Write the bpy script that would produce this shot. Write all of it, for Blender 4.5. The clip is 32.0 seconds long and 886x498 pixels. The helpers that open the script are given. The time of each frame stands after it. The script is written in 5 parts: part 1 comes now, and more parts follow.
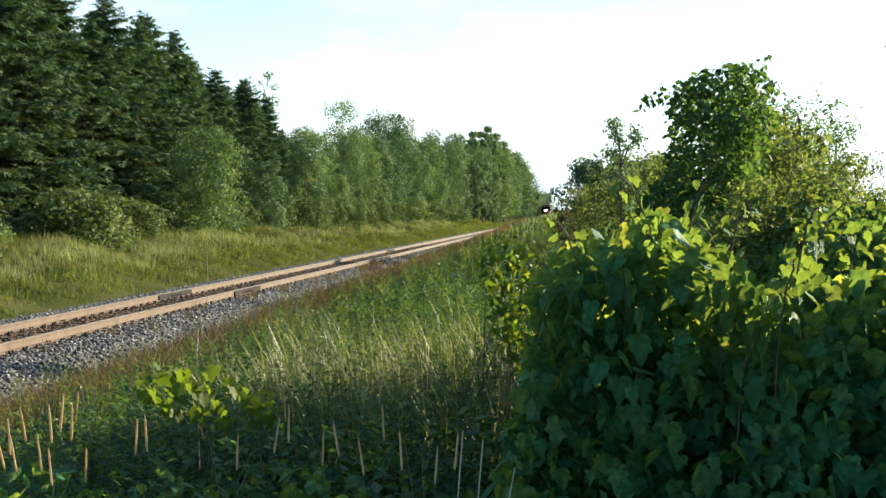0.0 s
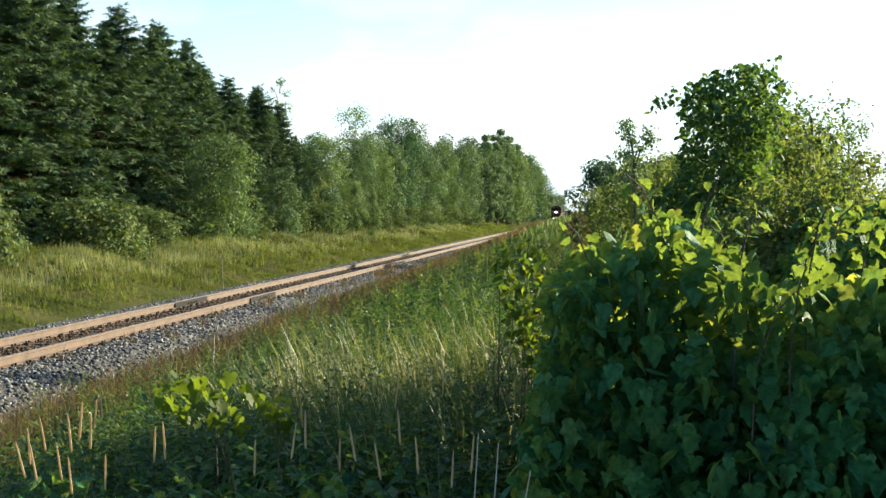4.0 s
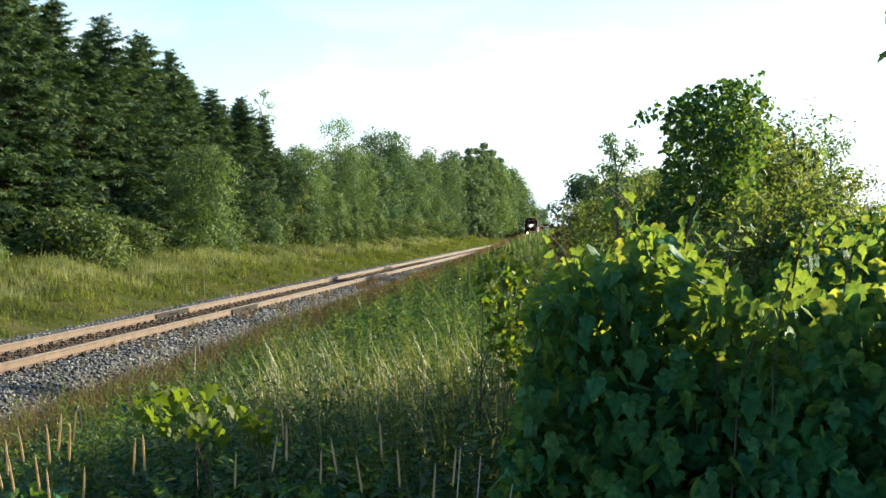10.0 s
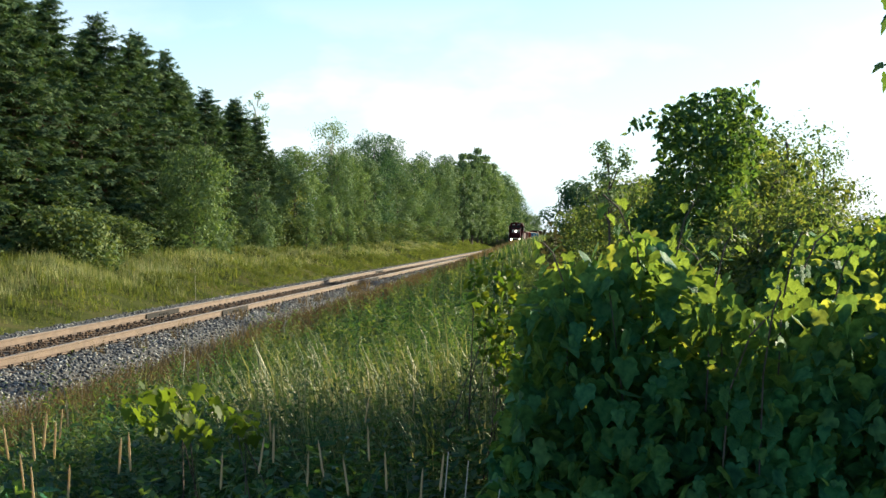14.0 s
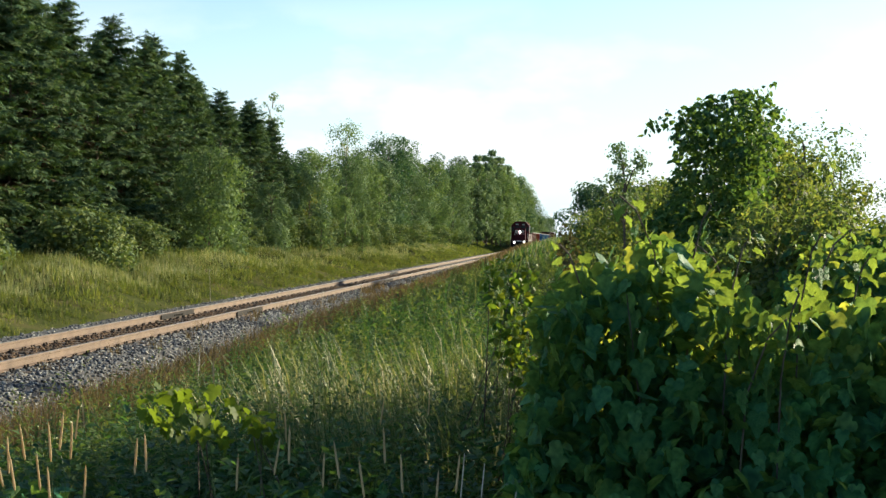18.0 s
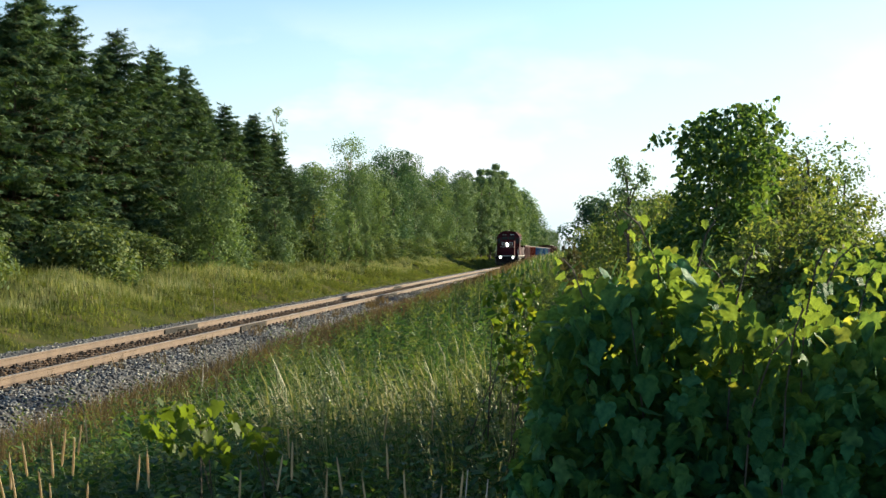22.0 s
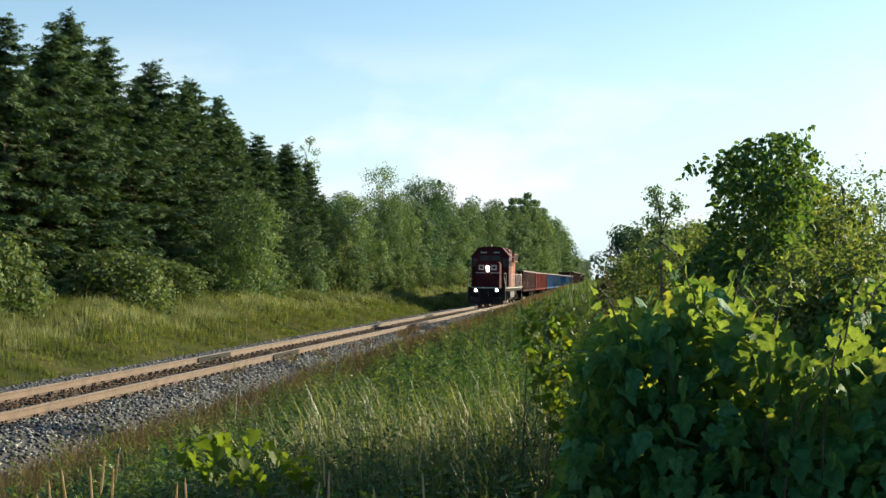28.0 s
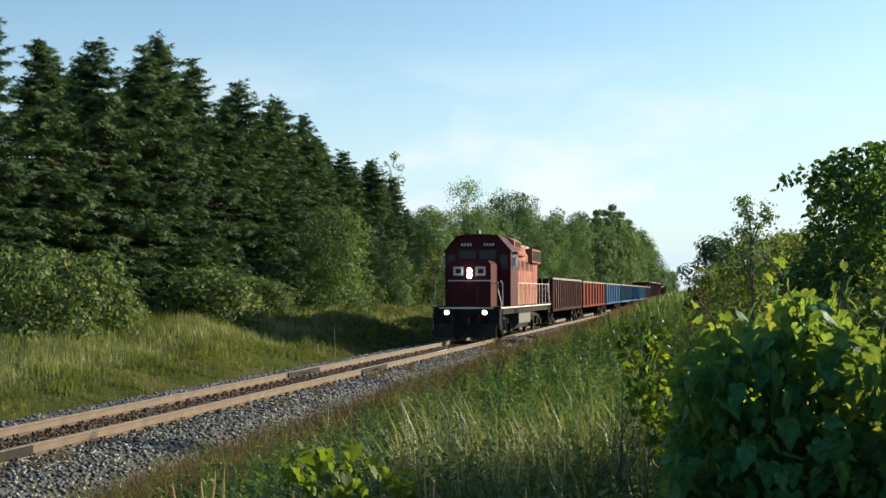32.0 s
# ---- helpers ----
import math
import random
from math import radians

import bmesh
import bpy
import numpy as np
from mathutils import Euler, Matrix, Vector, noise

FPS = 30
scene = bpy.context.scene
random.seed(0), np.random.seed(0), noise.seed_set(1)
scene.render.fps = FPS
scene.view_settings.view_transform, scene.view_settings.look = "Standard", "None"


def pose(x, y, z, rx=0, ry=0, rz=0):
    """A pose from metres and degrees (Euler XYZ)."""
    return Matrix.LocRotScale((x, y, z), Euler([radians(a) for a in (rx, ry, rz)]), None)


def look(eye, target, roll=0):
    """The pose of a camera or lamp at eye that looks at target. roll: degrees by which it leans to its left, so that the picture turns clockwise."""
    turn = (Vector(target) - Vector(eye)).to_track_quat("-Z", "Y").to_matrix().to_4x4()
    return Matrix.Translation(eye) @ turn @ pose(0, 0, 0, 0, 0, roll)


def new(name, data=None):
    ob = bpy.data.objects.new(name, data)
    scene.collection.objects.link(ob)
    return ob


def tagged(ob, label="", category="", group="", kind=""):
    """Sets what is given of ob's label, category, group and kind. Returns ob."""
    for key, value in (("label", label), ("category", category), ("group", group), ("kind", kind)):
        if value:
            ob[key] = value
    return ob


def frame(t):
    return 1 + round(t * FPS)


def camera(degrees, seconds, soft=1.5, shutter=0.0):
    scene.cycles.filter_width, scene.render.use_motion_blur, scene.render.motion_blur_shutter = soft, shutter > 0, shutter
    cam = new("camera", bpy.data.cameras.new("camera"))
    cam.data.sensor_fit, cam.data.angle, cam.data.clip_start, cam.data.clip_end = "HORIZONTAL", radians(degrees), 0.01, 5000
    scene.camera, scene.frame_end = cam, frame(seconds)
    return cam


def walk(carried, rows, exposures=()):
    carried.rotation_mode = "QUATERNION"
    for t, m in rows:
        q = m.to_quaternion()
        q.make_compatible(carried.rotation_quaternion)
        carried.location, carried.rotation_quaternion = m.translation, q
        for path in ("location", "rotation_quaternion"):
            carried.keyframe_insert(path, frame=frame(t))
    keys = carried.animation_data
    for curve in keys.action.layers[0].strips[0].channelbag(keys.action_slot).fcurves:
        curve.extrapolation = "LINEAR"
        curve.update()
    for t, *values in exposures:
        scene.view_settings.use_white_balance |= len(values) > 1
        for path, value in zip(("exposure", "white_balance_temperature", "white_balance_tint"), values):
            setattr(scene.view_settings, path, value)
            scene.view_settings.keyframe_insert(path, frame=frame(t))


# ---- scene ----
from math import sin, cos, pi, hypot, exp

# ---- camera: handheld, panning with the train; x right of the track, y along it, z = 0 at rail top ----
cam = camera(38.42, 32.0, soft=1.5)
PATH = [  # seconds, x, y, z, turn to the left, tilt up, lean
    (0.0, -0.000, -0.000, 2.140, 5.99, -1.63, -0.00),
    (0.5, 0.002, -0.004, 2.141, 6.37, -1.61, -0.26),
    (1.0, 0.002, -0.009, 2.142, 6.51, -1.38, -0.44),
    (1.5, 0.003, -0.008, 2.142, 6.50, -1.33, -0.66),
    (2.0, 0.003, -0.012, 2.144, 6.46, -1.30, -0.69),
    (2.5, 0.004, -0.014, 2.146, 6.46, -1.34, -0.67),
    (3.0, 0.005, -0.006, 2.145, 6.49, -1.22, -0.77),
    (3.5, 0.006, -0.018, 2.145, 6.65, -1.33, -0.78),
    (5.5, 0.016, -0.036, 2.144, 6.52, -1.72, -1.00),
    (6.0, 0.013, -0.020, 2.142, 6.37, -1.82, -0.76),
    (6.5, 0.013, -0.017, 2.140, 6.34, -1.83, -0.56),
    (7.0, 0.010, -0.005, 2.141, 6.39, -1.84, -0.63),
    (7.5, 0.006, 0.007, 2.140, 6.38, -1.69, -0.58),
    (8.0, 0.001, 0.020, 2.137, 6.18, -1.55, -0.26),
    (8.5, 0.001, 0.020, 2.136, 5.81, -1.70, -0.13),
    (9.0, 0.005, 0.015, 2.141, 5.56, -1.75, -0.22),
    (9.5, 0.005, 0.004, 2.140, 5.67, -1.24, -0.44),
    (10.0, 0.004, -0.014, 2.142, 5.85, -0.88, -0.44),
    (10.5, 0.007, -0.013, 2.143, 5.91, -0.72, -0.67),
    (11.0, 0.009, -0.017, 2.141, 5.93, -0.61, -0.58),
    (11.5, 0.009, -0.011, 2.142, 5.69, -0.53, -0.67),
    (12.0, 0.011, -0.002, 2.139, 5.38, -0.52, -0.41),
    (12.5, 0.005, 0.018, 2.138, 5.22, -0.87, -0.18),
    (13.0, 0.006, 0.014, 2.139, 5.05, -0.67, 0.05),
    (13.5, 0.003, 0.013, 2.137, 5.25, -0.65, 0.49),
    (14.0, 0.005, 0.005, 2.137, 5.49, -0.66, 0.55),
    (14.5, 0.004, 0.006, 2.136, 5.66, -0.61, 0.60),
    (16.5, -0.001, 0.013, 2.133, 5.81, -0.69, 0.85),
    (17.0, -0.003, 0.020, 2.134, 5.93, -0.83, 0.73),
    (17.5, -0.004, 0.012, 2.135, 6.02, -0.63, 0.73),
    (18.0, -0.004, 0.014, 2.136, 6.13, -0.59, 0.69),
    (18.5, 0.001, 0.011, 2.137, 6.09, -0.23, 0.47),
    (19.0, -0.000, 0.005, 2.135, 6.02, -0.21, 0.60),
    (19.5, -0.001, 0.012, 2.133, 6.07, -0.31, 0.69),
    (20.0, -0.002, 0.021, 2.134, 6.10, -0.35, 0.57),
    (20.5, -0.001, 0.025, 2.134, 6.12, -0.39, 0.69),
    (21.0, -0.002, 0.023, 2.136, 6.22, -0.36, 0.66),
    (21.5, -0.004, 0.033, 2.136, 6.25, -0.17, 0.69),
    (22.0, -0.002, 0.023, 2.140, 6.31, 0.04, 0.60),
    (22.5, -0.002, 0.034, 2.138, 6.23, 0.11, 0.49),
    (23.0, -0.008, 0.035, 2.131, 6.42, 0.01, 0.71),
    (23.5, -0.008, 0.028, 2.133, 6.59, -0.13, 0.78),
    (24.0, -0.011, 0.016, 2.134, 6.78, -0.00, 0.82),
    (24.5, -0.012, 0.020, 2.134, 6.87, 0.22, 0.83),
    (25.0, -0.012, 0.011, 2.138, 6.87, 0.53, 0.82),
    (25.5, -0.011, 0.007, 2.136, 7.05, 0.63, 0.85),
    (27.5, -0.019, 0.009, 2.139, 7.56, 1.07, 0.67),
    (28.0, -0.016, 0.001, 2.142, 7.75, 1.32, 0.65),
    (28.5, -0.017, 0.006, 2.142, 7.81, 1.57, 0.73),
    (29.0, -0.020, -0.006, 2.139, 7.97, 1.37, 0.86),
    (29.5, -0.025, -0.004, 2.141, 8.42, 1.44, 0.74),
    (30.0, -0.024, -0.007, 2.142, 8.72, 1.74, 0.73),
    (30.5, -0.029, -0.003, 2.141, 8.90, 1.63, 0.84),
    (30.7, -0.031, -0.010, 2.143, 8.95, 1.72, 0.80),
    (31.0, -0.034, -0.021, 2.147, 9.46, 1.66, 0.77),
    (31.5, -0.045, -0.010, 2.147, 10.12, 1.95, 0.22),
    (32.0, -0.065, -0.059, 2.151, 11.55, 1.91, 0.01),
]
walk(cam, [(t, pose(x, y, z, 90 + up, 0, left) @ pose(0, 0, 0, 0, 0, lean)) for t, x, y, z, left, up, lean in PATH],
     exposures=[(0.0, 1.80, 6130, 3), (9.0, 1.82, 6130, 3), (12.0, 1.66, 6020, 2), (14.0, 1.61, 6060, 3), (19.0, 1.55, 6160, 4), (23.0, 1.48, 6160, 4), (28.0, 1.36, 6150, 3), (32.0, 1.24, 6050, 3)])

# ---- light: a low evening sun to the right of the line, clear hazy sky ----
SUN_EL, SUN_AZ = 18.0, 38.0          # degrees above the horizon; degrees from +x towards +y
world = bpy.data.worlds.new("evening_sky")
scene.world = world
world.use_nodes = True
wn = world.node_tree.nodes
sky = wn.new("ShaderNodeTexSky")
sky.sky_type = "NISHITA"
sky.sun_disc = False
sky.sun_elevation = radians(SUN_EL)
sky.sun_rotation = radians(90 - SUN_AZ)
sky.air_density, sky.dust_density, sky.ozone_density = 1.0, 0.5, 1.5
wn["Background"].inputs[1].default_value = 0.075
# thin bright haze that thickens towards the horizon, with a few soft cloud banks in it
wl = world.node_tree.links
w_co, w_sep = wn.new("ShaderNodeTexCoord"), wn.new("ShaderNodeSeparateXYZ")
wl.new(w_co.outputs["Generated"], w_sep.inputs[0])
w_haze = wn.new("ShaderNodeMapRange")
w_haze.interpolation_type = "SMOOTHSTEP"
for _i, _v in ((1, 0.0), (2, 0.225), (3, 0.92), (4, 0.0)):
    w_haze.inputs[_i].default_value = _v
wl.new(w_sep.outputs[2], w_haze.inputs[0])
w_map, w_noise, w_cloud = wn.new("ShaderNodeMapping"), wn.new("ShaderNodeTexNoise"), wn.new("ShaderNodeMapRange")
w_map.inputs["Scale"].default_value = (1, 1, 3.2)
w_noise.inputs["Scale"].default_value, w_noise.inputs["Detail"].default_value = 3.0, 7.0
wl.new(w_co.outputs["Generated"], w_map.inputs[0])
wl.new(w_map.outputs[0], w_noise.inputs["Vector"])
for _i, _v in ((1, 0.35), (2, 0.70), (3, 0.70), (4, 1.3)):
    w_cloud.inputs[_i].default_value = _v
wl.new(w_noise.outputs[0], w_cloud.inputs[0])
w_mul = wn.new("ShaderNodeMath")
w_mul.operation, w_mul.use_clamp = "MULTIPLY", True
wl.new(w_haze.outputs[0], w_mul.inputs[0])
wl.new(w_cloud.outputs[0], w_mul.inputs[1])
w_mix = wn.new("ShaderNodeMix")
w_mix.data_type = "RGBA"
w_mix.inputs[7].default_value = (4.25, 4.9, 5.3, 1)
wl.new(w_mul.outputs[0], w_mix.inputs[0])
wl.new(sky.outputs[0], w_mix.inputs[6])
# low white cumulus along the horizon
w_map2, w_puff, w_edge, w_low, w_both, w_mix2 = (wn.new(k) for k in ("ShaderNodeMapping", "ShaderNodeTexNoise", "ShaderNodeMapRange", "ShaderNodeMapRange", "ShaderNodeMath", "ShaderNodeMix"))
w_map2.inputs["Scale"].default_value, w_map2.inputs["Location"].default_value = (1, 1, 2.2), (0.35, 0.1, 0.0)
w_puff.inputs["Scale"].default_value, w_puff.inputs["Detail"].default_value = 7.0, 6.0
wl.new(w_co.outputs["Generated"], w_map2.inputs[0])
wl.new(w_map2.outputs[0], w_puff.inputs["Vector"])
for _node, _row in ((w_edge, (0.46, 0.58, 0.0, 0.9)), (w_low, (0.08, 0.19, 1.0, 0.0))):
    for _i, _v in enumerate(_row):
        _node.inputs[_i + 1].default_value = _v
wl.new(w_puff.outputs[0], w_edge.inputs[0])
wl.new(w_sep.outputs[2], w_low.inputs[0])
w_both.operation = "MULTIPLY"
wl.new(w_edge.outputs[0], w_both.inputs[0])
wl.new(w_low.outputs[0], w_both.inputs[1])
w_mix2.data_type = "RGBA"
w_mix2.inputs[7].default_value = (5.6, 5.6, 5.7, 1)
wl.new(w_both.outputs[0], w_mix2.inputs[0])
wl.new(w_mix.outputs[2], w_mix2.inputs[6])
wl.new(w_mix2.outputs[2], wn["Background"].inputs[0])
sun = new("sun", bpy.data.lights.new("sun", "SUN"))
sun.data.energy, sun.data.angle, sun.data.color = 5.0, radians(0.6), (1.0, 0.82, 0.56)
_a, _e = radians(SUN_AZ), radians(SUN_EL)
sun.matrix_world = look((cos(_a) * cos(_e) * 60, sin(_a) * cos(_e) * 60, sin(_e) * 60), (0, 0, 0))

# ---- materials ----


def ramp(nt, fac, stops):
    r = nt.nodes.new("ShaderNodeValToRGB")
    els = r.color_ramp.elements
    els[0].position, els[0].color = stops[0][0], (*stops[0][1], 1)
    els[1].position, els[1].color = stops[-1][0], (*stops[-1][1], 1)
    for p, c in stops[1:-1]:
        e = els.new(p)
        e.color = (*c, 1)
    nt.links.new(fac, r.inputs[0])
    return r.outputs[0]


def noise_tex(nt, scale, detail=4.0, coords="Object"):
    tc = nt.nodes.new("ShaderNodeTexCoord")
    n = nt.nodes.new("ShaderNodeTexNoise")
    n.inputs["Scale"].default_value = scale
    n.inputs["Detail"].default_value = detail
    nt.links.new(tc.outputs[coords], n.inputs["Vector"])
    return n.outputs[0]


def mixc(nt, fac, a, b, mode="MIX"):
    m = nt.nodes.new("ShaderNodeMix")
    m.data_type, m.blend_type = "RGBA", mode
    for sock, v in ((m.inputs[0], fac), (m.inputs[6], a), (m.inputs[7], b)):
        if isinstance(v, (int, float)):
            sock.default_value = v
        elif isinstance(v, tuple):
            sock.default_value = (*v, 1)
        else:
            nt.links.new(v, sock)
    return m.outputs[2]


def base_mat(name):
    m = bpy.data.materials.new(name)
    m.use_nodes = True
    return m, m.node_tree, m.node_tree.nodes["Principled BSDF"]


def surface(name, colours, scale=6.0, fine=60.0, rough=0.8, metal=0.0, bump=0.3, rand=0.0, spec=0.5):
    """A worn surface: colours run through a coarse noise, a fine noise gives grain and relief."""
    m, nt, p = base_mat(name)
    n1, n2 = noise_tex(nt, scale), noise_tex(nt, fine, 6.0)
    k = len(colours)
    col = ramp(nt, n1, [(0.3 + 0.4 * i / max(1, k - 1), c) for i, c in enumerate(colours)]) if k > 1 else ramp(nt, n1, [(0, colours[0]), (1, colours[0])])
    col = mixc(nt, 0.35, col, ramp(nt, n2, [(0.3, (0.55, 0.55, 0.55)), (0.7, (1.3, 1.3, 1.3))]), "MULTIPLY")
    if rand:
        oi = nt.nodes.new("ShaderNodeObjectInfo")
        col = mixc(nt, rand, col, ramp(nt, oi.outputs["Random"], [(0, (0.5, 0.5, 0.5)), (1, (1.4, 1.4, 1.4))]), "MULTIPLY")
    nt.links.new(col, p.inputs["Base Color"])
    p.inputs["Roughness"].default_value = rough
    p.inputs["Metallic"].default_value = metal
    p.inputs["Specular IOR Level"].default_value = spec
    if bump:
        b = nt.nodes.new("ShaderNodeBump")
        b.inputs["Strength"].default_value = bump
        b.inputs["Distance"].default_value = 0.02
        nt.links.new(n2, b.inputs["Height"])
        nt.links.new(b.outputs[0], p.inputs["Normal"])
    return m


def foliage(name, colours, shine=0.35, glow=(1.5, 1.6, 0.5), rough=0.55, spec=0.3, patch=0.25, grain=0.0):
    """Leaves: each island its own shade out of colours, with light that shines through them."""
    m, nt, p = base_mat(name)
    g = nt.nodes.new("ShaderNodeNewGeometry")
    k = len(colours)
    col = ramp(nt, g.outputs["Random Per Island"], [(i / (k - 1), c) for i, c in enumerate(colours)])
    col = mixc(nt, 0.7, col, ramp(nt, noise_tex(nt, patch, 3.0), [(0.32, (0.5, 0.55, 0.55)), (0.68, (1.4, 1.35, 1.15))]), "MULTIPLY")
    if grain:
        fine = noise_tex(nt, grain, 5.0)
        col = mixc(nt, 1.0, col, ramp(nt, fine, [(0.36, (0.58, 0.62, 0.6)), (0.64, (1.35, 1.3, 1.2))]), "MULTIPLY")
        b = nt.nodes.new("ShaderNodeBump")
        b.inputs["Strength"].default_value, b.inputs["Distance"].default_value = 0.7, 0.012
        nt.links.new(fine, b.inputs["Height"])
        nt.links.new(b.outputs[0], p.inputs["Normal"])
    nt.links.new(col, p.inputs["Base Color"])
    p.inputs["Roughness"].default_value = rough
    p.inputs["Specular IOR Level"].default_value = spec
    t = nt.nodes.new("ShaderNodeBsdfTranslucent")
    nt.links.new(mixc(nt, 1.0, col, glow, "MULTIPLY"), t.inputs[0])
    mix = nt.nodes.new("ShaderNodeMixShader")
    mix.inputs[0].default_value = shine
    nt.links.new(p.outputs[0], mix.inputs[1])
    nt.links.new(t.outputs[0], mix.inputs[2])
    nt.links.new(mix.outputs[0], nt.nodes["Material Output"].inputs[0])
    return m


def glowing(name, colour, strength):
    m, nt, p = base_mat(name)
    p.inputs["Emission Color"].default_value = (*colour, 1)
    p.inputs["Emission Strength"].default_value = strength
    return m


SOIL = surface("soil_and_thatch", [(0.028, 0.036, 0.013), (0.052, 0.060, 0.022), (0.085, 0.074, 0.036)], 0.5, 9.0, 0.95, bump=0.6, spec=0.0)
BALLAST_BED = surface("ballast_bed", [(0.022, 0.022, 0.024), (0.045, 0.044, 0.046), (0.085, 0.083, 0.08)], 9.0, 40.0, 0.9, bump=1.0)
TIE_WOOD = surface("creosoted_wood", [(0.022, 0.015, 0.010), (0.055, 0.036, 0.024)], 5.0, 50.0, 0.9, rand=0.5)
RAIL_RUST = surface("rusted_rail_steel", [(0.072, 0.046, 0.032), (0.12, 0.080, 0.056)], 2.5, 70.0, 0.75, bump=0.25)
RAIL_TOP = surface("polished_rail_head", [(0.35, 0.32, 0.30), (0.5, 0.46, 0.42)], 3.0, 90.0, 0.35, 0.9, bump=0.05)
JOINT_STEEL = surface("dark_joint_steel", [(0.010, 0.010, 0.011), (0.022, 0.020, 0.019)], 5.0, 50.0, 0.8, spec=0.15)
BARK = surface("grey_brown_bark", [(0.05, 0.04, 0.03), (0.11, 0.09, 0.07)], 4.0, 30.0, 0.95, bump=0.8)
PALE_BARK = surface("pale_dead_wood", [(0.30, 0.27, 0.22), (0.42, 0.38, 0.31)], 4.0, 40.0, 0.9)
NEEDLES = foliage("spruce_needles", [(0.031, 0.062, 0.038), (0.051, 0.094, 0.050), (0.076, 0.122, 0.060), (0.122, 0.156, 0.070)], 0.20, (1.2, 1.3, 0.6), 0.85, 0.1)
DEAD_NEEDLES = foliage("dead_brown_needles", [(0.05, 0.032, 0.02), (0.085, 0.056, 0.036)], 0.08, (1, 1, 1), 0.9, 0.1)
LEAF_A = foliage("poplar_leaves", [(0.062, 0.108, 0.064), (0.104, 0.160, 0.090), (0.158, 0.216, 0.116)], 0.22, (1.4, 1.45, 0.55), 0.75, 0.15)
LEAF_DARK = foliage("maple_leaves", [(0.034, 0.074, 0.045), (0.056, 0.110, 0.062), (0.094, 0.150, 0.080)], 0.20, (1.4, 1.45, 0.55), 0.75, 0.15)
LEAF_B = foliage("birch_leaves", [(0.072, 0.122, 0.062), (0.114, 0.172, 0.080), (0.172, 0.228, 0.104)], 0.26, (1.4, 1.45, 0.55), 0.75, 0.15)
LEAF_SHRUB = foliage("shrub_leaves", [(0.052, 0.088, 0.042), (0.094, 0.136, 0.056), (0.160, 0.180, 0.072)], 0.46, (2.0, 1.9, 0.7), 0.6, 0.15)
LEAF_BANK = foliage("thorn_leaves", [(0.046, 0.080, 0.036), (0.086, 0.128, 0.052), (0.15, 0.178, 0.070)], 0.26, (1.4, 1.4, 0.6), 0.75, 0.15)
DOCK = foliage("brown_dock_leaves", [(0.065, 0.062, 0.028), (0.09, 0.085, 0.038), (0.07, 0.10, 0.036)], 0.3, (1.2, 1.1, 0.7), 0.8, 0.1, 2.0)
LEAF_GOLD = foliage("yellowing_leaves", [(0.09, 0.11, 0.02), (0.16, 0.17, 0.03), (0.22, 0.20, 0.04)], 0.35)
GRAPE = foliage("vine_leaves", [(0.024, 0.098, 0.058), (0.037, 0.142, 0.074), (0.074, 0.190, 0.082)], 0.38, (6.3, 2.45, 0.6), 0.5, 0.10, 2.0, 30.0)
# yellower copy of the vine leaves, sunlight put into the colour
LEAF_LIT = foliage("painted_sun_vine_leaves", [(0.035, 0.075, 0.02), (0.065, 0.11, 0.025), (0.15, 0.17, 0.03)], 0.5, (2.2, 2.0, 0.6), 0.5, 0.2, 6.0)
VINE_DARK = foliage("dark_vine_leaves", [(0.040, 0.096, 0.052), (0.062, 0.130, 0.064), (0.100, 0.168, 0.066)], 0.38, (1.9, 1.6, 0.5), 0.6, 0.15, 2.0, 34.0)
GRASS_NEAR = foliage("meadow_grass", [(0.018, 0.050, 0.022), (0.035, 0.080, 0.031), (0.064, 0.108, 0.046), (0.20, 0.20, 0.12)], 0.40, (1.7, 1.65, 0.6), 0.5, 0.25, 0.9)
GRASS_BANK = foliage("bank_grass", [(0.068, 0.094, 0.034), (0.108, 0.128, 0.048), (0.175, 0.176, 0.076)], 0.34, (1.4, 1.5, 0.5), 1.0, 0.0, 0.45)
GRASS_CREST = foliage("crest_grass", [(0.13, 0.165, 0.08), (0.20, 0.225, 0.115), (0.30, 0.29, 0.17)], 0.30, (1.3, 1.3, 0.7), 0.8, 0.1, 0.5)
GRASS_DRY = foliage("dry_grass", [(0.080, 0.056, 0.034), (0.16, 0.118, 0.072), (0.085, 0.080, 0.038)], 0.3, (1.3, 1.2, 0.7), 0.8, 0.1, 0.8)
BANK_WEED = foliage("bank_weed_leaves", [(0.075, 0.10, 0.036), (0.11, 0.135, 0.048), (0.16, 0.165, 0.066)], 0.35, (1.5, 1.5, 0.5), 0.7, 0.15, 0.7)
TIPS = foliage("yellow_green_weed_leaves", [(0.050, 0.082, 0.032), (0.082, 0.118, 0.046), (0.15, 0.175, 0.072)], 0.42, (1.8, 1.7, 0.55), 0.4, 0.5, 1.0)
SEED = foliage("ripe_seed_heads", [(0.44, 0.34, 0.21), (0.60, 0.48, 0.31)], 0.4, (1.2, 1.1, 0.8))
WEED = foliage("weed_leaves", [(0.024, 0.062, 0.028), (0.052, 0.106, 0.046), (0.125, 0.175, 0.080)], 0.42, (1.7, 1.7, 0.6), 0.5, 0.16, 1.0)
STRAW = foliage("straw_grass", [(0.050, 0.085, 0.032), (0.12, 0.140, 0.06), (0.34, 0.31, 0.18)], 0.32, (1.4, 1.4, 0.7), 0.5, 0.3, 1.2)
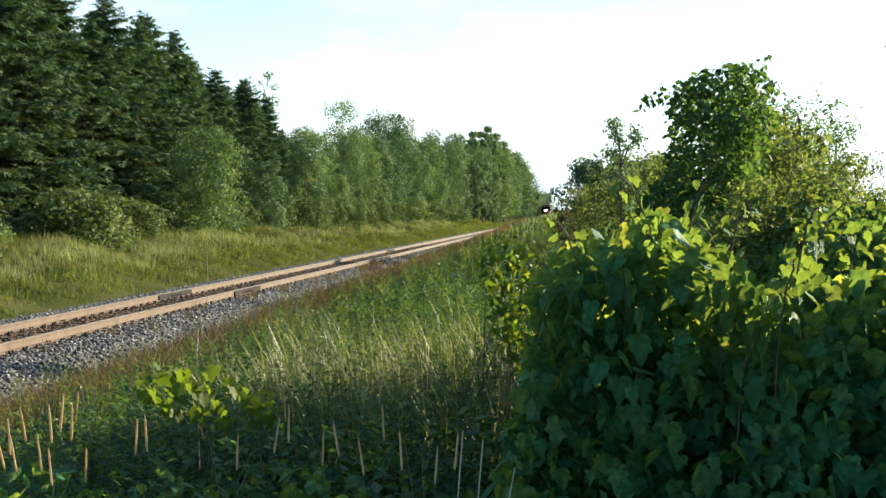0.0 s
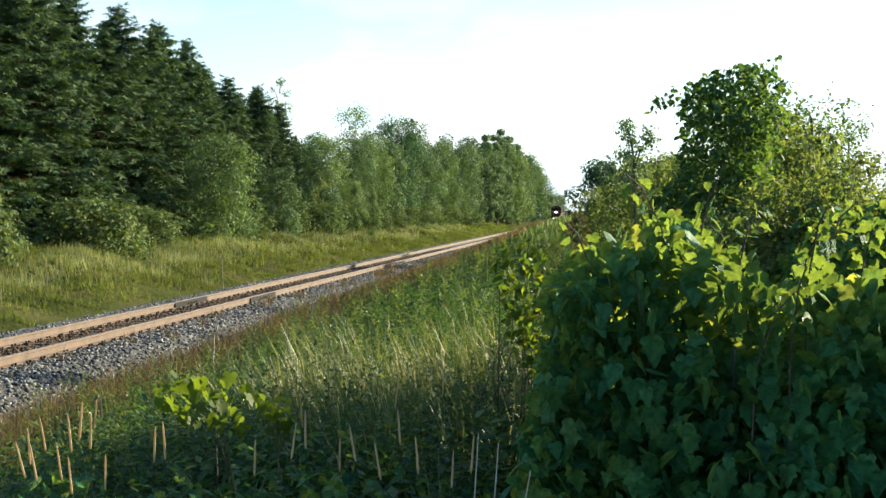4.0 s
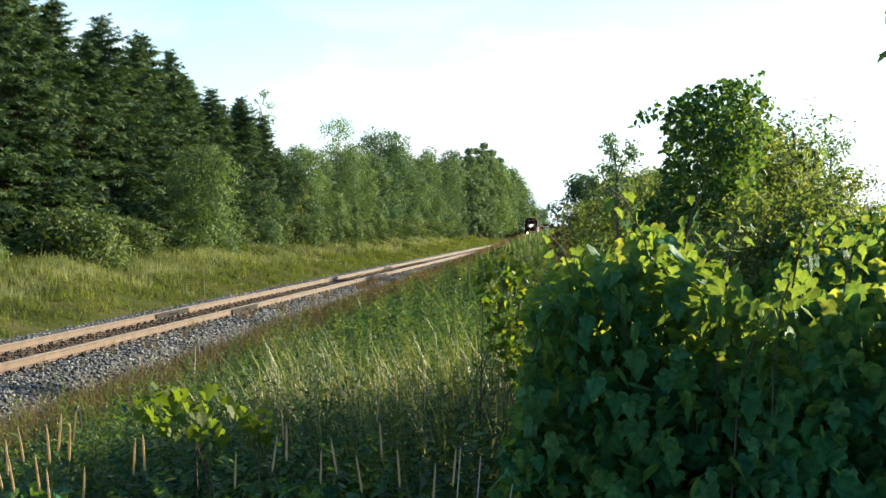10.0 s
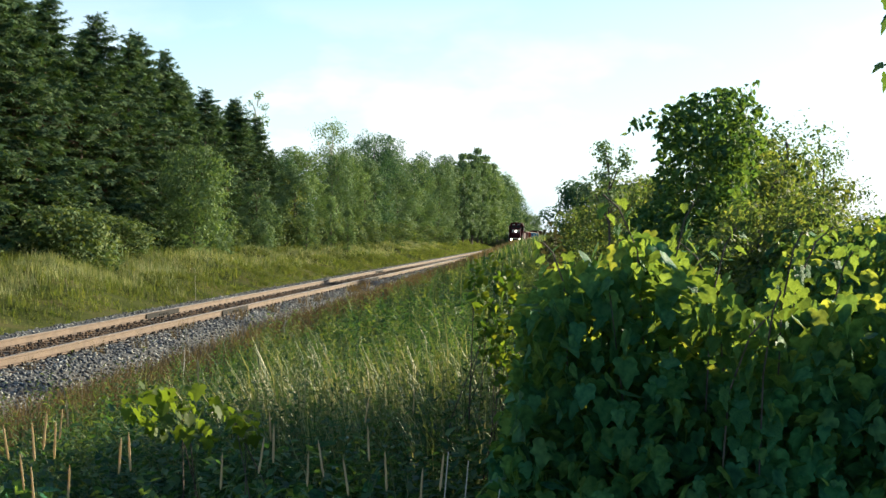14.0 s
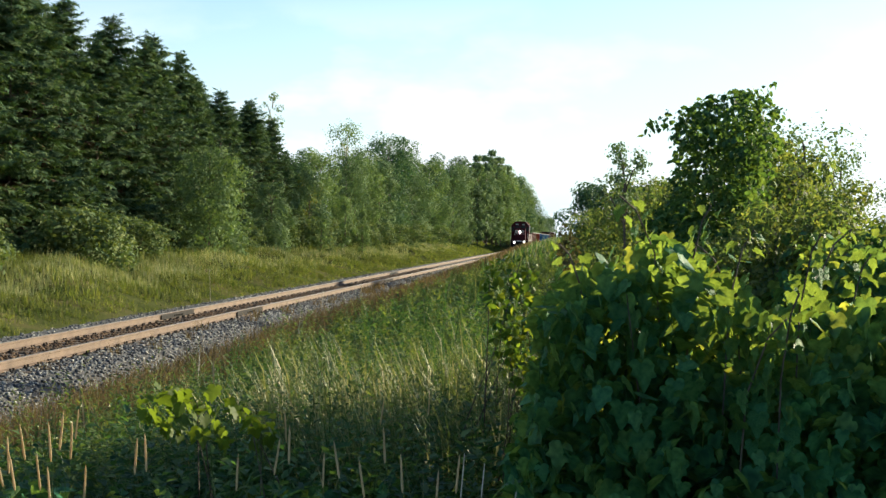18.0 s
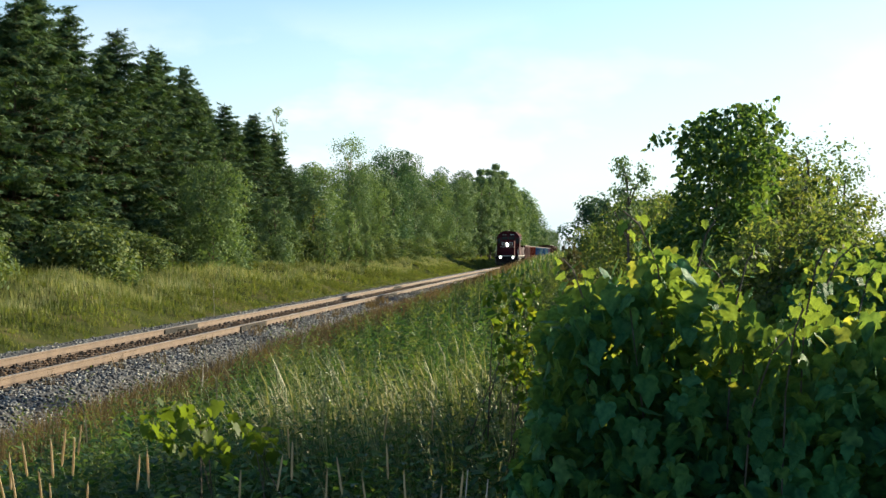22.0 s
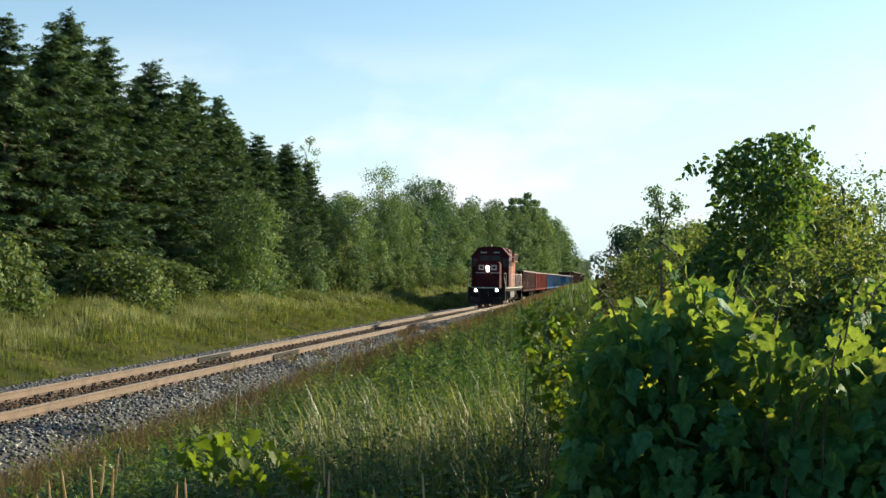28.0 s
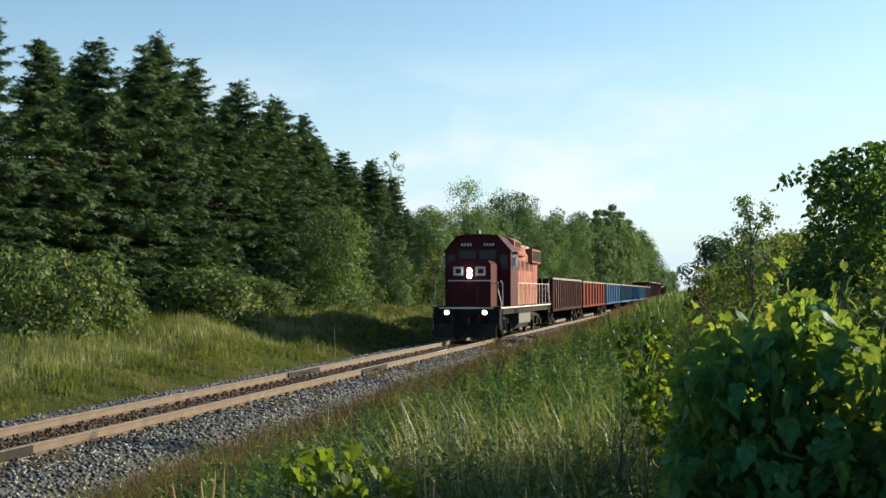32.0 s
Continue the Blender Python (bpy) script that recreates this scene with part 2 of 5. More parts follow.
# nose and cab red, with the shade of the front put into the colour
LOCO_RED = surface("shaded_red_paint", [(0.036, 0.004, 0.008), (0.066, 0.008, 0.012)], 1.2, 25.0, 0.5, bump=0.06, spec=0.12)
LOCO_BLACK = surface("sooty_black_steel", [(0.006, 0.006, 0.007), (0.018, 0.016, 0.016)], 3.0, 30.0, 0.85, spec=0.12)
# lighter copy of the red: sunlight on the hood put into the colour
LIT_RED = surface("sunlit_red_paint", [(0.16, 0.042, 0.034), (0.33, 0.14, 0.098)], 1.4, 22.0, 0.6, bump=0.06, spec=0.1)
TANK_GREY = surface("oily_grey_steel", [(0.03, 0.03, 0.03), (0.07, 0.068, 0.062)], 3.0, 30.0, 0.6)
LOCO_GREY = surface("dusty_grey_steel", [(0.16, 0.15, 0.14), (0.26, 0.25, 0.23)], 3.0, 30.0, 0.6)
WHITE_PAINT = surface("grimy_white_paint", [(0.40, 0.38, 0.34), (0.58, 0.55, 0.50)], 3.0, 40.0, 0.5, bump=0.05)
RAILING = surface("pale_handrail_paint", [(0.36, 0.34, 0.31), (0.55, 0.52, 0.48)], 5.0, 40.0, 0.5, bump=0.05)
GLASS = surface("dark_cab_glass", [(0.012, 0.014, 0.016), (0.02, 0.022, 0.024)], 1.0, 5.0, 0.25, bump=0.0, spec=0.25)
LAMP = glowing("lit_headlight", (1.0, 0.90, 0.72), 60.0)
CAR_PAINTS = {
    "brown": surface("oxide_brown_paint", [(0.018, 0.005, 0.006), (0.034, 0.010, 0.010)], 1.5, 20.0, 0.8, spec=0.06),
    "rust": surface("rust_orange_paint", [(0.075, 0.011, 0.008), (0.125, 0.022, 0.014)], 1.0, 16.0, 0.8, spec=0.06),
    "blue": surface("strong_blue_paint", [(0.005, 0.045, 0.125), (0.010, 0.068, 0.17)], 1.0, 16.0, 0.7, spec=0.08),
    "pale_blue": surface("pale_blue_paint", [(0.022, 0.080, 0.140), (0.045, 0.115, 0.180)], 1.0, 16.0, 0.7, spec=0.08),
    "purple": surface("dull_purple_paint", [(0.045, 0.034, 0.085), (0.07, 0.055, 0.12)], 1.0, 16.0, 0.75, spec=0.08),
    "dark": surface("dark_brown_paint", [(0.030, 0.014, 0.013), (0.055, 0.028, 0.022)], 1.0, 16.0, 0.8, spec=0.06),
}

# ---- mesh helpers ----
rng = np.random.default_rng(7)


def mesh_of(name, verts, faces, mat, smooth=False):
    """A mesh from an array of vertices and an array of equal-sized faces."""
    verts, faces = np.asarray(verts, dtype=np.float32), np.asarray(faces, dtype=np.int32)
    me = bpy.data.meshes.new(name)
    k = faces.shape[1]
    me.vertices.add(len(verts))
    me.vertices.foreach_set("co", verts.ravel())
    me.loops.add(faces.size)
    me.loops.foreach_set("vertex_index", faces.ravel())
    me.polygons.add(len(faces))
    me.polygons.foreach_set("loop_start", np.arange(0, faces.size, k, dtype=np.int32))
    me.update(calc_edges=True)
    me.validate()
    me.materials.append(mat)
    if smooth:
        me.shade_smooth()
    return me


def tiled(name, tv, tf, turn, off, mat):
    """One mesh of many copies of a small template (tv, tf), each turned and scaled by its 3x3 turn and moved by off."""
    tv, tf = np.asarray(tv, float), np.asarray(tf, int)
    v = np.einsum("nij,mj->nmi", turn, tv) + off[:, None, :]
    f = tf[None] + (np.arange(len(off)) * len(tv))[:, None, None]
    return mesh_of(name, v.reshape(-1, 3), f.reshape(-1, tf.shape[1]), mat)


def turns(yaw, tilt, roll, size):
    """3x3 matrices: a template that points along +y is rolled about y, tilted up, turned by yaw; size is (n,) or (n, 3)."""
    n = len(yaw)
    cy, sy, ct, st, cr, sr = np.cos(yaw), np.sin(yaw), np.cos(tilt), np.sin(tilt), np.cos(roll), np.sin(roll)
    z, o = np.zeros(n), np.ones(n)
    rz = np.stack([cy, -sy, z, sy, cy, z, z, z, o], -1).reshape(n, 3, 3)
    rx = np.stack([o, z, z, z, ct, -st, z, st, ct], -1).reshape(n, 3, 3)
    ry = np.stack([cr, z, sr, z, o, z, -sr, z, cr], -1).reshape(n, 3, 3)
    s = np.asarray(size, float)
    s = np.repeat(s[:, None], 3, 1) if s.ndim == 1 else s
    return rz @ rx @ ry * s[:, None, :]


def facing(normal, g, size):
    """3x3 matrices: a leaf whose face looks along normal and whose tip hangs to a random side, mostly down."""
    z = normal / np.linalg.norm(normal, axis=1)[:, None]
    down = g.normal(0, 0.8, z.shape) + np.array([0, 0, -0.7])
    x = np.cross(down, z)
    x /= np.linalg.norm(x, axis=1)[:, None]
    return np.stack([x, np.cross(z, x), z], -1) * np.asarray(size)[:, None, None]


LEAF_V = [(0, 0, 0), (0.30, 0.45, 0.08), (0, 1, -0.06), (-0.30, 0.45, 0.08)]
LEAF_F = [(0, 1, 2), (0, 2, 3)]
BLADE_V = [(-0.5, 0, 0), (0.5, 0, 0), (0.42, 0.5, 0.05), (-0.42, 0.5, 0.05), (0, 1, 0.22)]
BLADE_F = [(0, 1, 2), (0, 2, 3), (3, 2, 4)]
ARCH_V = [(-0.5, 0, 0), (0.5, 0, 0), (-0.5, 0.4, 0.02), (0.5, 0.4, 0.02), (-0.38, 0.75, 0.14), (0.38, 0.75, 0.14), (0, 0.98, 0.38)]
ARCH_F = [(0, 1, 3), (0, 3, 2), (2, 3, 5), (2, 5, 4), (4, 5, 6)]


def _spike(y0, a, ln, w):
    """A narrow tuft of needles that leaves the twig at y0."""
    dx, dy = sin(a), cos(a)
    return [(-dy * w, y0 + dx * w, 0.0), (dy * w, y0 - dx * w, 0.0), (dx * ln, y0 + dy * ln, -0.10 * ln)]


SPRAY_V = _spike(0.0, 0.10, 1.0, 0.085) + _spike(0.10, 0.80, 0.62, 0.08) + _spike(0.20, -0.75, 0.62, 0.08) + _spike(0.50, 0.60, 0.46, 0.07) + _spike(0.45, -0.85, 0.44, 0.07)
SPRAY_F = [(k, k + 1, k + 2) for k in range(0, 15, 3)]


def part(name, bm, mat, parent, label=""):
    """Links a bmesh or a mesh as one object under a thing or a part."""
    if isinstance(bm, bpy.types.Mesh):
        me = bm
    else:
        me = bpy.data.meshes.new(name)
        bm.to_mesh(me)
        bm.free()
        me.materials.append(mat)
    ob = new(name, me)
    ob.parent = parent
    return tagged(ob, label)


def thing(name, label, category, group="", kind="", at=None):
    ob = new(name)
    ob.empty_display_size = 0.2
    if at is not None:
        ob.matrix_basis = at
    return tagged(ob, label, category, group, kind)


def box(bm, cx, cy, cz, sx, sy, sz, bevel=0.0, turn=None):
    """Adds a box with the given centre and sizes."""
    made = bmesh.ops.create_cube(bm, size=1.0)["verts"]
    m = Matrix.Translation((cx, cy, cz)) @ (turn or Matrix()) @ Matrix.Diagonal((sx, sy, sz, 1))
    bmesh.ops.transform(bm, matrix=m, verts=made)
    if bevel:
        edges = list({e for v in made for e in v.link_edges})
        bmesh.ops.bevel(bm, geom=edges, offset=bevel, segments=2, affect="EDGES", profile=0.7)
    return bm


def boxes(*rows, bevel=0.0):
    bm = bmesh.new()
    for r in rows:
        box(bm, *r, bevel=bevel)
    return bm


def tube(bm, points, r, sides=6, r_end=None):
    """Adds a round bar along points."""
    pts = [Vector(p) for p in points]
    rings = []
    for i, p in enumerate(pts):
        d = (pts[min(i + 1, len(pts) - 1)] - pts[max(i - 1, 0)]).normalized()
        q = d.to_track_quat("Z", "Y")
        rr = r if r_end is None else r + (r_end - r) * i / (len(pts) - 1)
        rings.append([bm.verts.new(p + q @ Vector((cos(2 * pi * k / sides) * rr, sin(2 * pi * k / sides) * rr, 0))) for k in range(sides)])
    for a, b in zip(rings, rings[1:]):
        for k in range(sides):
            bm.faces.new((a[k], a[(k + 1) % sides], b[(k + 1) % sides], b[k]))
    bm.faces.new(rings[0][::-1])
    bm.faces.new(rings[-1])
    return bm


def tubes(*runs, sides=6):
    bm = bmesh.new()
    for points, r in runs:
        tube(bm, points, r, sides)
    return bm


def prism(bm, outline, x0, x1):
    """Adds a solid of constant section: outline in (y, z), from x0 to x1."""
    a = [bm.verts.new((x0, y, z)) for y, z in outline]
    b = [bm.verts.new((x1, y, z)) for y, z in outline]
    n = len(outline)
    for i in range(n):
        bm.faces.new((a[i], a[(i + 1) % n], b[(i + 1) % n], b[i]))
    bm.faces.new(a[::-1])
    bm.faces.new(b)
    bmesh.ops.recalc_face_normals(bm, faces=bm.faces[:])
    return bm


def prism_y(bm, outline, y0, y1):
    """The same along y: outline in (x, z)."""
    a = [bm.verts.new((x, y0, z)) for x, z in outline]
    b = [bm.verts.new((x, y1, z)) for x, z in outline]
    n = len(outline)
    for i in range(n):
        bm.faces.new((a[i], a[(i + 1) % n], b[(i + 1) % n], b[i]))
    bm.faces.new(a[::-1])
    bm.faces.new(b)
    bmesh.ops.recalc_face_normals(bm, faces=bm.faces[:])
    return bm


# ---- ground ----
TRACK_X = -10.12
SECTION_X = [-3000, -400, -60, -30, -22, -19, -17.4, -15.4, -14.3, -13.5, -7.2, -6.0, -4.5, -2.5, 0, 3, 10, 60, 400, 3000]
SECTION_Z = [2.0, 2.0, 1.8, 1.5, 1.0, 0.85, 0.55, 0.0, -0.42, -0.60, -0.60, -0.45, -0.05, 0.30, 0.50, 0.65, 0.75, 0.9, 1.0, 1.0]


def wobble(x, y, s, seed=0.0):
    """A smooth uneven field between about -1 and 1."""
    return (np.sin(x / s + 1.3 * np.sin(y / s * 0.7 + seed) + seed) + np.sin(y / s * 1.1 + 1.7 * np.sin(x / s * 0.6 - seed) + 2 * seed)) * 0.5


def ground(x, y):
    x, y = np.asarray(x, float), np.asarray(y, float)
    z = np.interp(x, SECTION_X, SECTION_Z)
    bank = np.exp(-((x + 18.0) / 2.6) ** 2)
    low = np.clip((48 - y) / 22, 0, 1) * 0.35                       # the bank is lower close by
    z = z + bank * (0.42 * wobble(x, y, 1.9, 1.0) + 0.26 * wobble(x, y, 5.0, 2.0) - low)
    z = z - bank * (0.55 * np.exp(-((y - 101) / 3.0) ** 2) + 0.6 * np.exp(-((y - 121) / 3.5) ** 2) + 0.35 * np.exp(-((y - 44) / 1.6) ** 2))   # washed-out gullies
    z = z + 1.1 * np.clip((y - 35) / 95, 0, 1) * np.clip((x + 7.6) / 2.2, 0, 1) * np.clip((4 - x) / 4, 0, 1)
    side = np.clip((np.abs(x - TRACK_X) - 3.2) / 2.0, 0, 1)
    return z + side * 0.05 * wobble(x, y, 1.3, 3.0)


def build_ground():
    xs = np.unique(np.concatenate([np.array([-3000, -1200, -400, -150, -80, -50]), np.arange(-40, 12, 0.5), np.array([15, 20, 30, 60, 150, 400, 1200, 3000])]))
    ys = np.unique(np.concatenate([np.array([-3000, -800, -200, -60, -20]), np.arange(-6, 90, 0.75), np.arange(90, 260, 3.0), np.array([300, 380, 480, 620, 800, 1100, 1600, 2400, 3500])]))
    gx, gy = np.meshgrid(xs, ys, indexing="ij")
    v = np.stack([gx, gy, ground(gx, gy)], -1).reshape(-1, 3)
    n = len(ys)
    i, j = np.meshgrid(np.arange(len(xs) - 1), np.arange(n - 1), indexing="ij")
    a = (i * n + j).ravel()
    me = mesh_of("ground", v, np.stack([a, a + n, a + n + 1, a + 1], -1), SOIL, True)
    tagged(new("ground", me), "rough grassy ground along a railway cutting", "ground", kind="structure")


build_ground()

# ---- track ----
Y0, Y1 = -30.0, 900.0


def build_track():
    bed = bmesh.new()
    outline = [(-3.5, -0.66), (-2.55, -0.24), (-1.35, -0.195), (1.35, -0.195), (1.75, -0.24), (2.85, -0.64)]
    prism_y(bed, [(TRACK_X + x, z) for x, z in outline] + [(TRACK_X + 2.85, -0.9), (TRACK_X - 3.5, -0.9)], Y0, Y1)
    ob = part("ballast_bed", bed, BALLAST_BED, None)
    tagged(ob, "grey crushed stone ballast bed under the track", "ballast", kind="structure")
    # stones: joined, too many to count
    n = 34000
    side = rng.random(n)
    x = np.where(side < 0.62, rng.uniform(0.75, 2.75, n), np.where(side < 0.8, rng.uniform(-3.1, -0.8, n), rng.uniform(-0.8, 0.8, n)))
    y = 9 + 85 * rng.random(n) ** 1.6
    z = np.interp(x, [-3.5, -2.55, -1.35, 1.35, 1.75, 2.85], [-0.66, -0.24, -0.195, -0.195, -0.24, -0.64]) + rng.uniform(-0.01, 0.025, n)
    tv = [(1, 0, 0), (-1, 0.1, 0), (0.1, 1, 0), (0, -1, 0.1), (0.1, 0.1, 0.8), (0, 0, -0.8)]
    tf = [(0, 2, 4), (2, 1, 4), (1, 3, 4), (3, 0, 4), (2, 0, 5), (1, 2, 5), (3, 1, 5), (0, 3, 5)]
    size = np.stack([rng.uniform(0.025, 0.06, n), rng.uniform(0.025, 0.06, n), rng.uniform(0.02, 0.045, n)], -1)
    t, off = turns(rng.uniform(0, 6.3, n), rng.uniform(-0.5, 0.5, n), rng.uniform(-0.5, 0.5, n), size), np.stack([TRACK_X + x, y, z], -1)
    x[:7000], y[:7000] = rng.uniform(-0.72, 0.72, 7000), 12 + 70 * rng.random(7000) ** 1.4
    z[:7000] = rng.uniform(-0.21, -0.165, 7000)
    off[:7000] = np.stack([TRACK_X + x[:7000], y[:7000], z[:7000]], -1)
    inner = np.abs(x) < 0.8
    me = tiled("ballast_stones", tv, tf, t[~inner], off[~inner], STONE)
    tagged(new("ballast_stones", me), "loose grey and bluish crushed ballast stones", "stones", kind="stuff")
    me = tiled("stained_stones", tv, tf, t[inner], off[inner], STAINED)
    tagged(new("stained_stones", me), "rust-stained brown ballast between the rails", "stones", kind="stuff")
    # rails
    prof = [(-0.07, -0.17), (0.07, -0.17), (0.07, -0.155), (0.012, -0.135), (0.012, -0.045), (0.036, -0.035), (0.036, -0.008), (0.028, 0),
            (-0.028, 0), (-0.036, -0.008), (-0.036, -0.035), (-0.012, -0.045), (-0.012, -0.135), (-0.07, -0.155)]
    for name, xr, joints in (("rail", TRACK_X + 0.7535, JOINTS_NEAR), ("rail", TRACK_X - 0.7535, JOINTS_FAR)):
        root = thing(name, "rusty steel rail with a worn bright head", "rail", "rails of the track", at=pose(xr, 0, 0))
        part("rail_bar", prism_y(bmesh.new(), prof, Y0, Y1), RAIL_RUST, root)
        part("rail_head", boxes((0, (Y0 + Y1) / 2, 0.0022, 0.05, Y1 - Y0, 0.004)), RAIL_TOP, root, "bright worn rail head")
        for yj in joints:
            # bars stretched to 2.8 m to cover dark bands placed from the camera's view
            bm = boxes((0.036, yj, -0.082, 0.034, 2.8, 0.14), (-0.036, yj, -0.082, 0.034, 2.8, 0.14), bevel=0.006)
            for k in (-0.36, -0.2, -0.06, 0.06, 0.2, 0.36):
                box(bm, 0.06, yj + k, -0.09, 0.03, 0.04, 0.04)
            part("joint_bar", bm, JOINT_STEEL, root, "dark bolted joint bar")


STONE = foliage("crushed_stone", [(0.022, 0.025, 0.033), (0.058, 0.063, 0.077), (0.11, 0.115, 0.13), (0.30, 0.30, 0.30)], 0.0, (1, 1, 1), 0.7)
STAINED = foliage("rust_stained_stone", [(0.022, 0.013, 0.008), (0.055, 0.032, 0.018), (0.11, 0.066, 0.038)], 0.0, (1, 1, 1), 0.8)
JOINTS_NEAR = [15.0, 35.5, 62.0]
JOINTS_FAR = [33.6, 74.0]
build_track()


def build_ties():
    body = boxes((0, 0, -0.26, 2.6, 0.22, 0.17), bevel=0.012)
    me = bpy.data.meshes.new("tie")
    body.to_mesh(me)
    body.free()
    me.materials.append(TIE_WOOD)
    plate_bm = boxes((0, 0, -0.172, 0.28, 0.18, 0.018))
    for k in (-0.085, 0.085):
        for w in (-0.06, 0.06):
            box(plate_bm, k, w, -0.15, 0.03, 0.03, 0.05)
    plate = bpy.data.meshes.new("tie_plate")
    plate_bm.to_mesh(plate)
    plate_bm.free()
    plate.materials.append(JOINT_STEEL)
    for i in range(150):
        y = 10 + i * 0.53
        tie = tagged(new("railway_tie", me), "dark creosoted wooden railway tie bedded in ballast", "railway tie", "ties under the rails")
        tie.matrix_basis = pose(TRACK_X + rng.uniform(-0.03, 0.03), y + rng.uniform(-0.03, 0.03), rng.uniform(-0.012, 0.004), 0, 0, rng.uniform(-1.2, 1.2))
        for s in (-0.7535, 0.7535):
            ob = new("tie_plate", plate)
            ob.parent = tie
            ob.matrix_basis = pose(s, 0, 0)
    far = tiled("far_ties", [(-1.3, -0.11, 0), (1.3, -0.11, 0), (1.3, 0.11, 0), (-1.3, 0.11, 0), (1.3, -0.11, -0.1), (1.3, 0.11, -0.1)], [(0, 1, 2, 3), (1, 4, 5, 2)],
                np.repeat(np.eye(3)[None], 700, 0), np.stack([np.full(700, TRACK_X), 90 + np.arange(700) * 0.53, np.full(700, -0.175)], -1), TIE_WOOD)
    tagged(new("distant_ties", far), "distant dark railway ties in the ballast", "railway ties", kind="stuff")


build_ties()

# ---- trees ----


def limb_mesh(name, runs, mat, sides=7):
    bm = bmesh.new()
    for pts, r0, r1 in runs:
        tube(bm, pts, r0, sides, r1)
    me = bpy.data.meshes.new(name)
    bm.to_mesh(me)
    bm.free()
    me.materials.append(mat)
    return me


def spruce_meshes(seed, h=14.0, r=2.7, fine=1.0):
    """Whorls of drooping boughs, each a flat fan of side twigs set with needle sprays."""
    g = np.random.default_rng(seed)
    off, yaw, tilt, size, dead, limbs = [], [], [], [], [], []
    z = 0.4
    while z < h - 0.1:
        f = z / h
        reach = (r * (1 - f) ** 0.66 + 0.10) * (1.0 if f > 0.08 else 0.8)
        for b in range(int(g.integers(8, 11))):
            a = g.uniform(0, 2 * pi)
            ln = reach * g.uniform(0.7, 1.12)
            zz = z + g.uniform(-0.3, 0.3)
            droop = (-0.05 - 0.34 * (1 - f)) * g.uniform(0.6, 1.3)
            if b % 3 == 0 and ln > 1:
                limbs.append((a, ln, zz, droop))
            step = (0.17 if f > 0.8 else 0.235) / (1 if fine == 1 else 0.66)
            q = g.uniform(0.05, 0.12) if f > 0.6 else 0.18
            while q <= 1.0:
                p = np.array([cos(a) * ln * q, sin(a) * ln * q, zz + ln * (droop * q + 0.16 * q ** 3)])
                side = 0.10 + 0.34 * ln * (1.05 - q)
                for sgn in (-1, 1):
                    ta = a + sgn * g.uniform(0.5, 1.0)
                    for w in np.arange(0.0, 1.0, 0.62 if fine == 1 else 0.9):
                        if w and side < 0.3:
                            continue
                        off.append(p + np.array([cos(ta) * side * w, sin(ta) * side * w, -0.10 * side * w]) + g.normal(0, 0.03, 3))
                        yaw.append(ta - pi / 2 + g.uniform(-0.35, 0.35))
                        tilt.append(g.uniform(-0.95, 0.2))
                        size.append((1 if fine == 1 else 1.4) * g.uniform(0.32, 0.58) * (0.6 + 0.4 * (1 - f)))
                        dead.append(q < 0.5 and f < 0.6 and g.random() < 0.22)
                q += step / max(ln, 0.3)
        z += 0.52 * (1 if f < 0.7 else 0.62)
    off, yaw, tilt, size, dead = map(np.array, (off, yaw, tilt, size, dead))
    n = len(off)
    t = turns(yaw, tilt, g.uniform(-0.7, 0.7, n), np.stack([size * 1.9, size, size], -1))
    crown = tiled("spruce_crown", SPRAY_V, SPRAY_F, t[~dead], off[~dead], NEEDLES)
    brown = tiled("spruce_dead_twigs", SPRAY_V, SPRAY_F, t[dead], off[dead], DEAD_NEEDLES)
    runs = [([(0, 0, -0.3), (0.04, 0.02, h * 0.5), (0, 0, h)], 0.15, 0.012)]
    for a, ln, zz, d in limbs:
        runs.append(([(0, 0, zz), (cos(a) * ln * 0.7, sin(a) * ln * 0.7, zz + d * ln * 0.65)], 0.02, 0.008))
    return limb_mesh("spruce_trunk", runs, BARK, 4), crown, brown


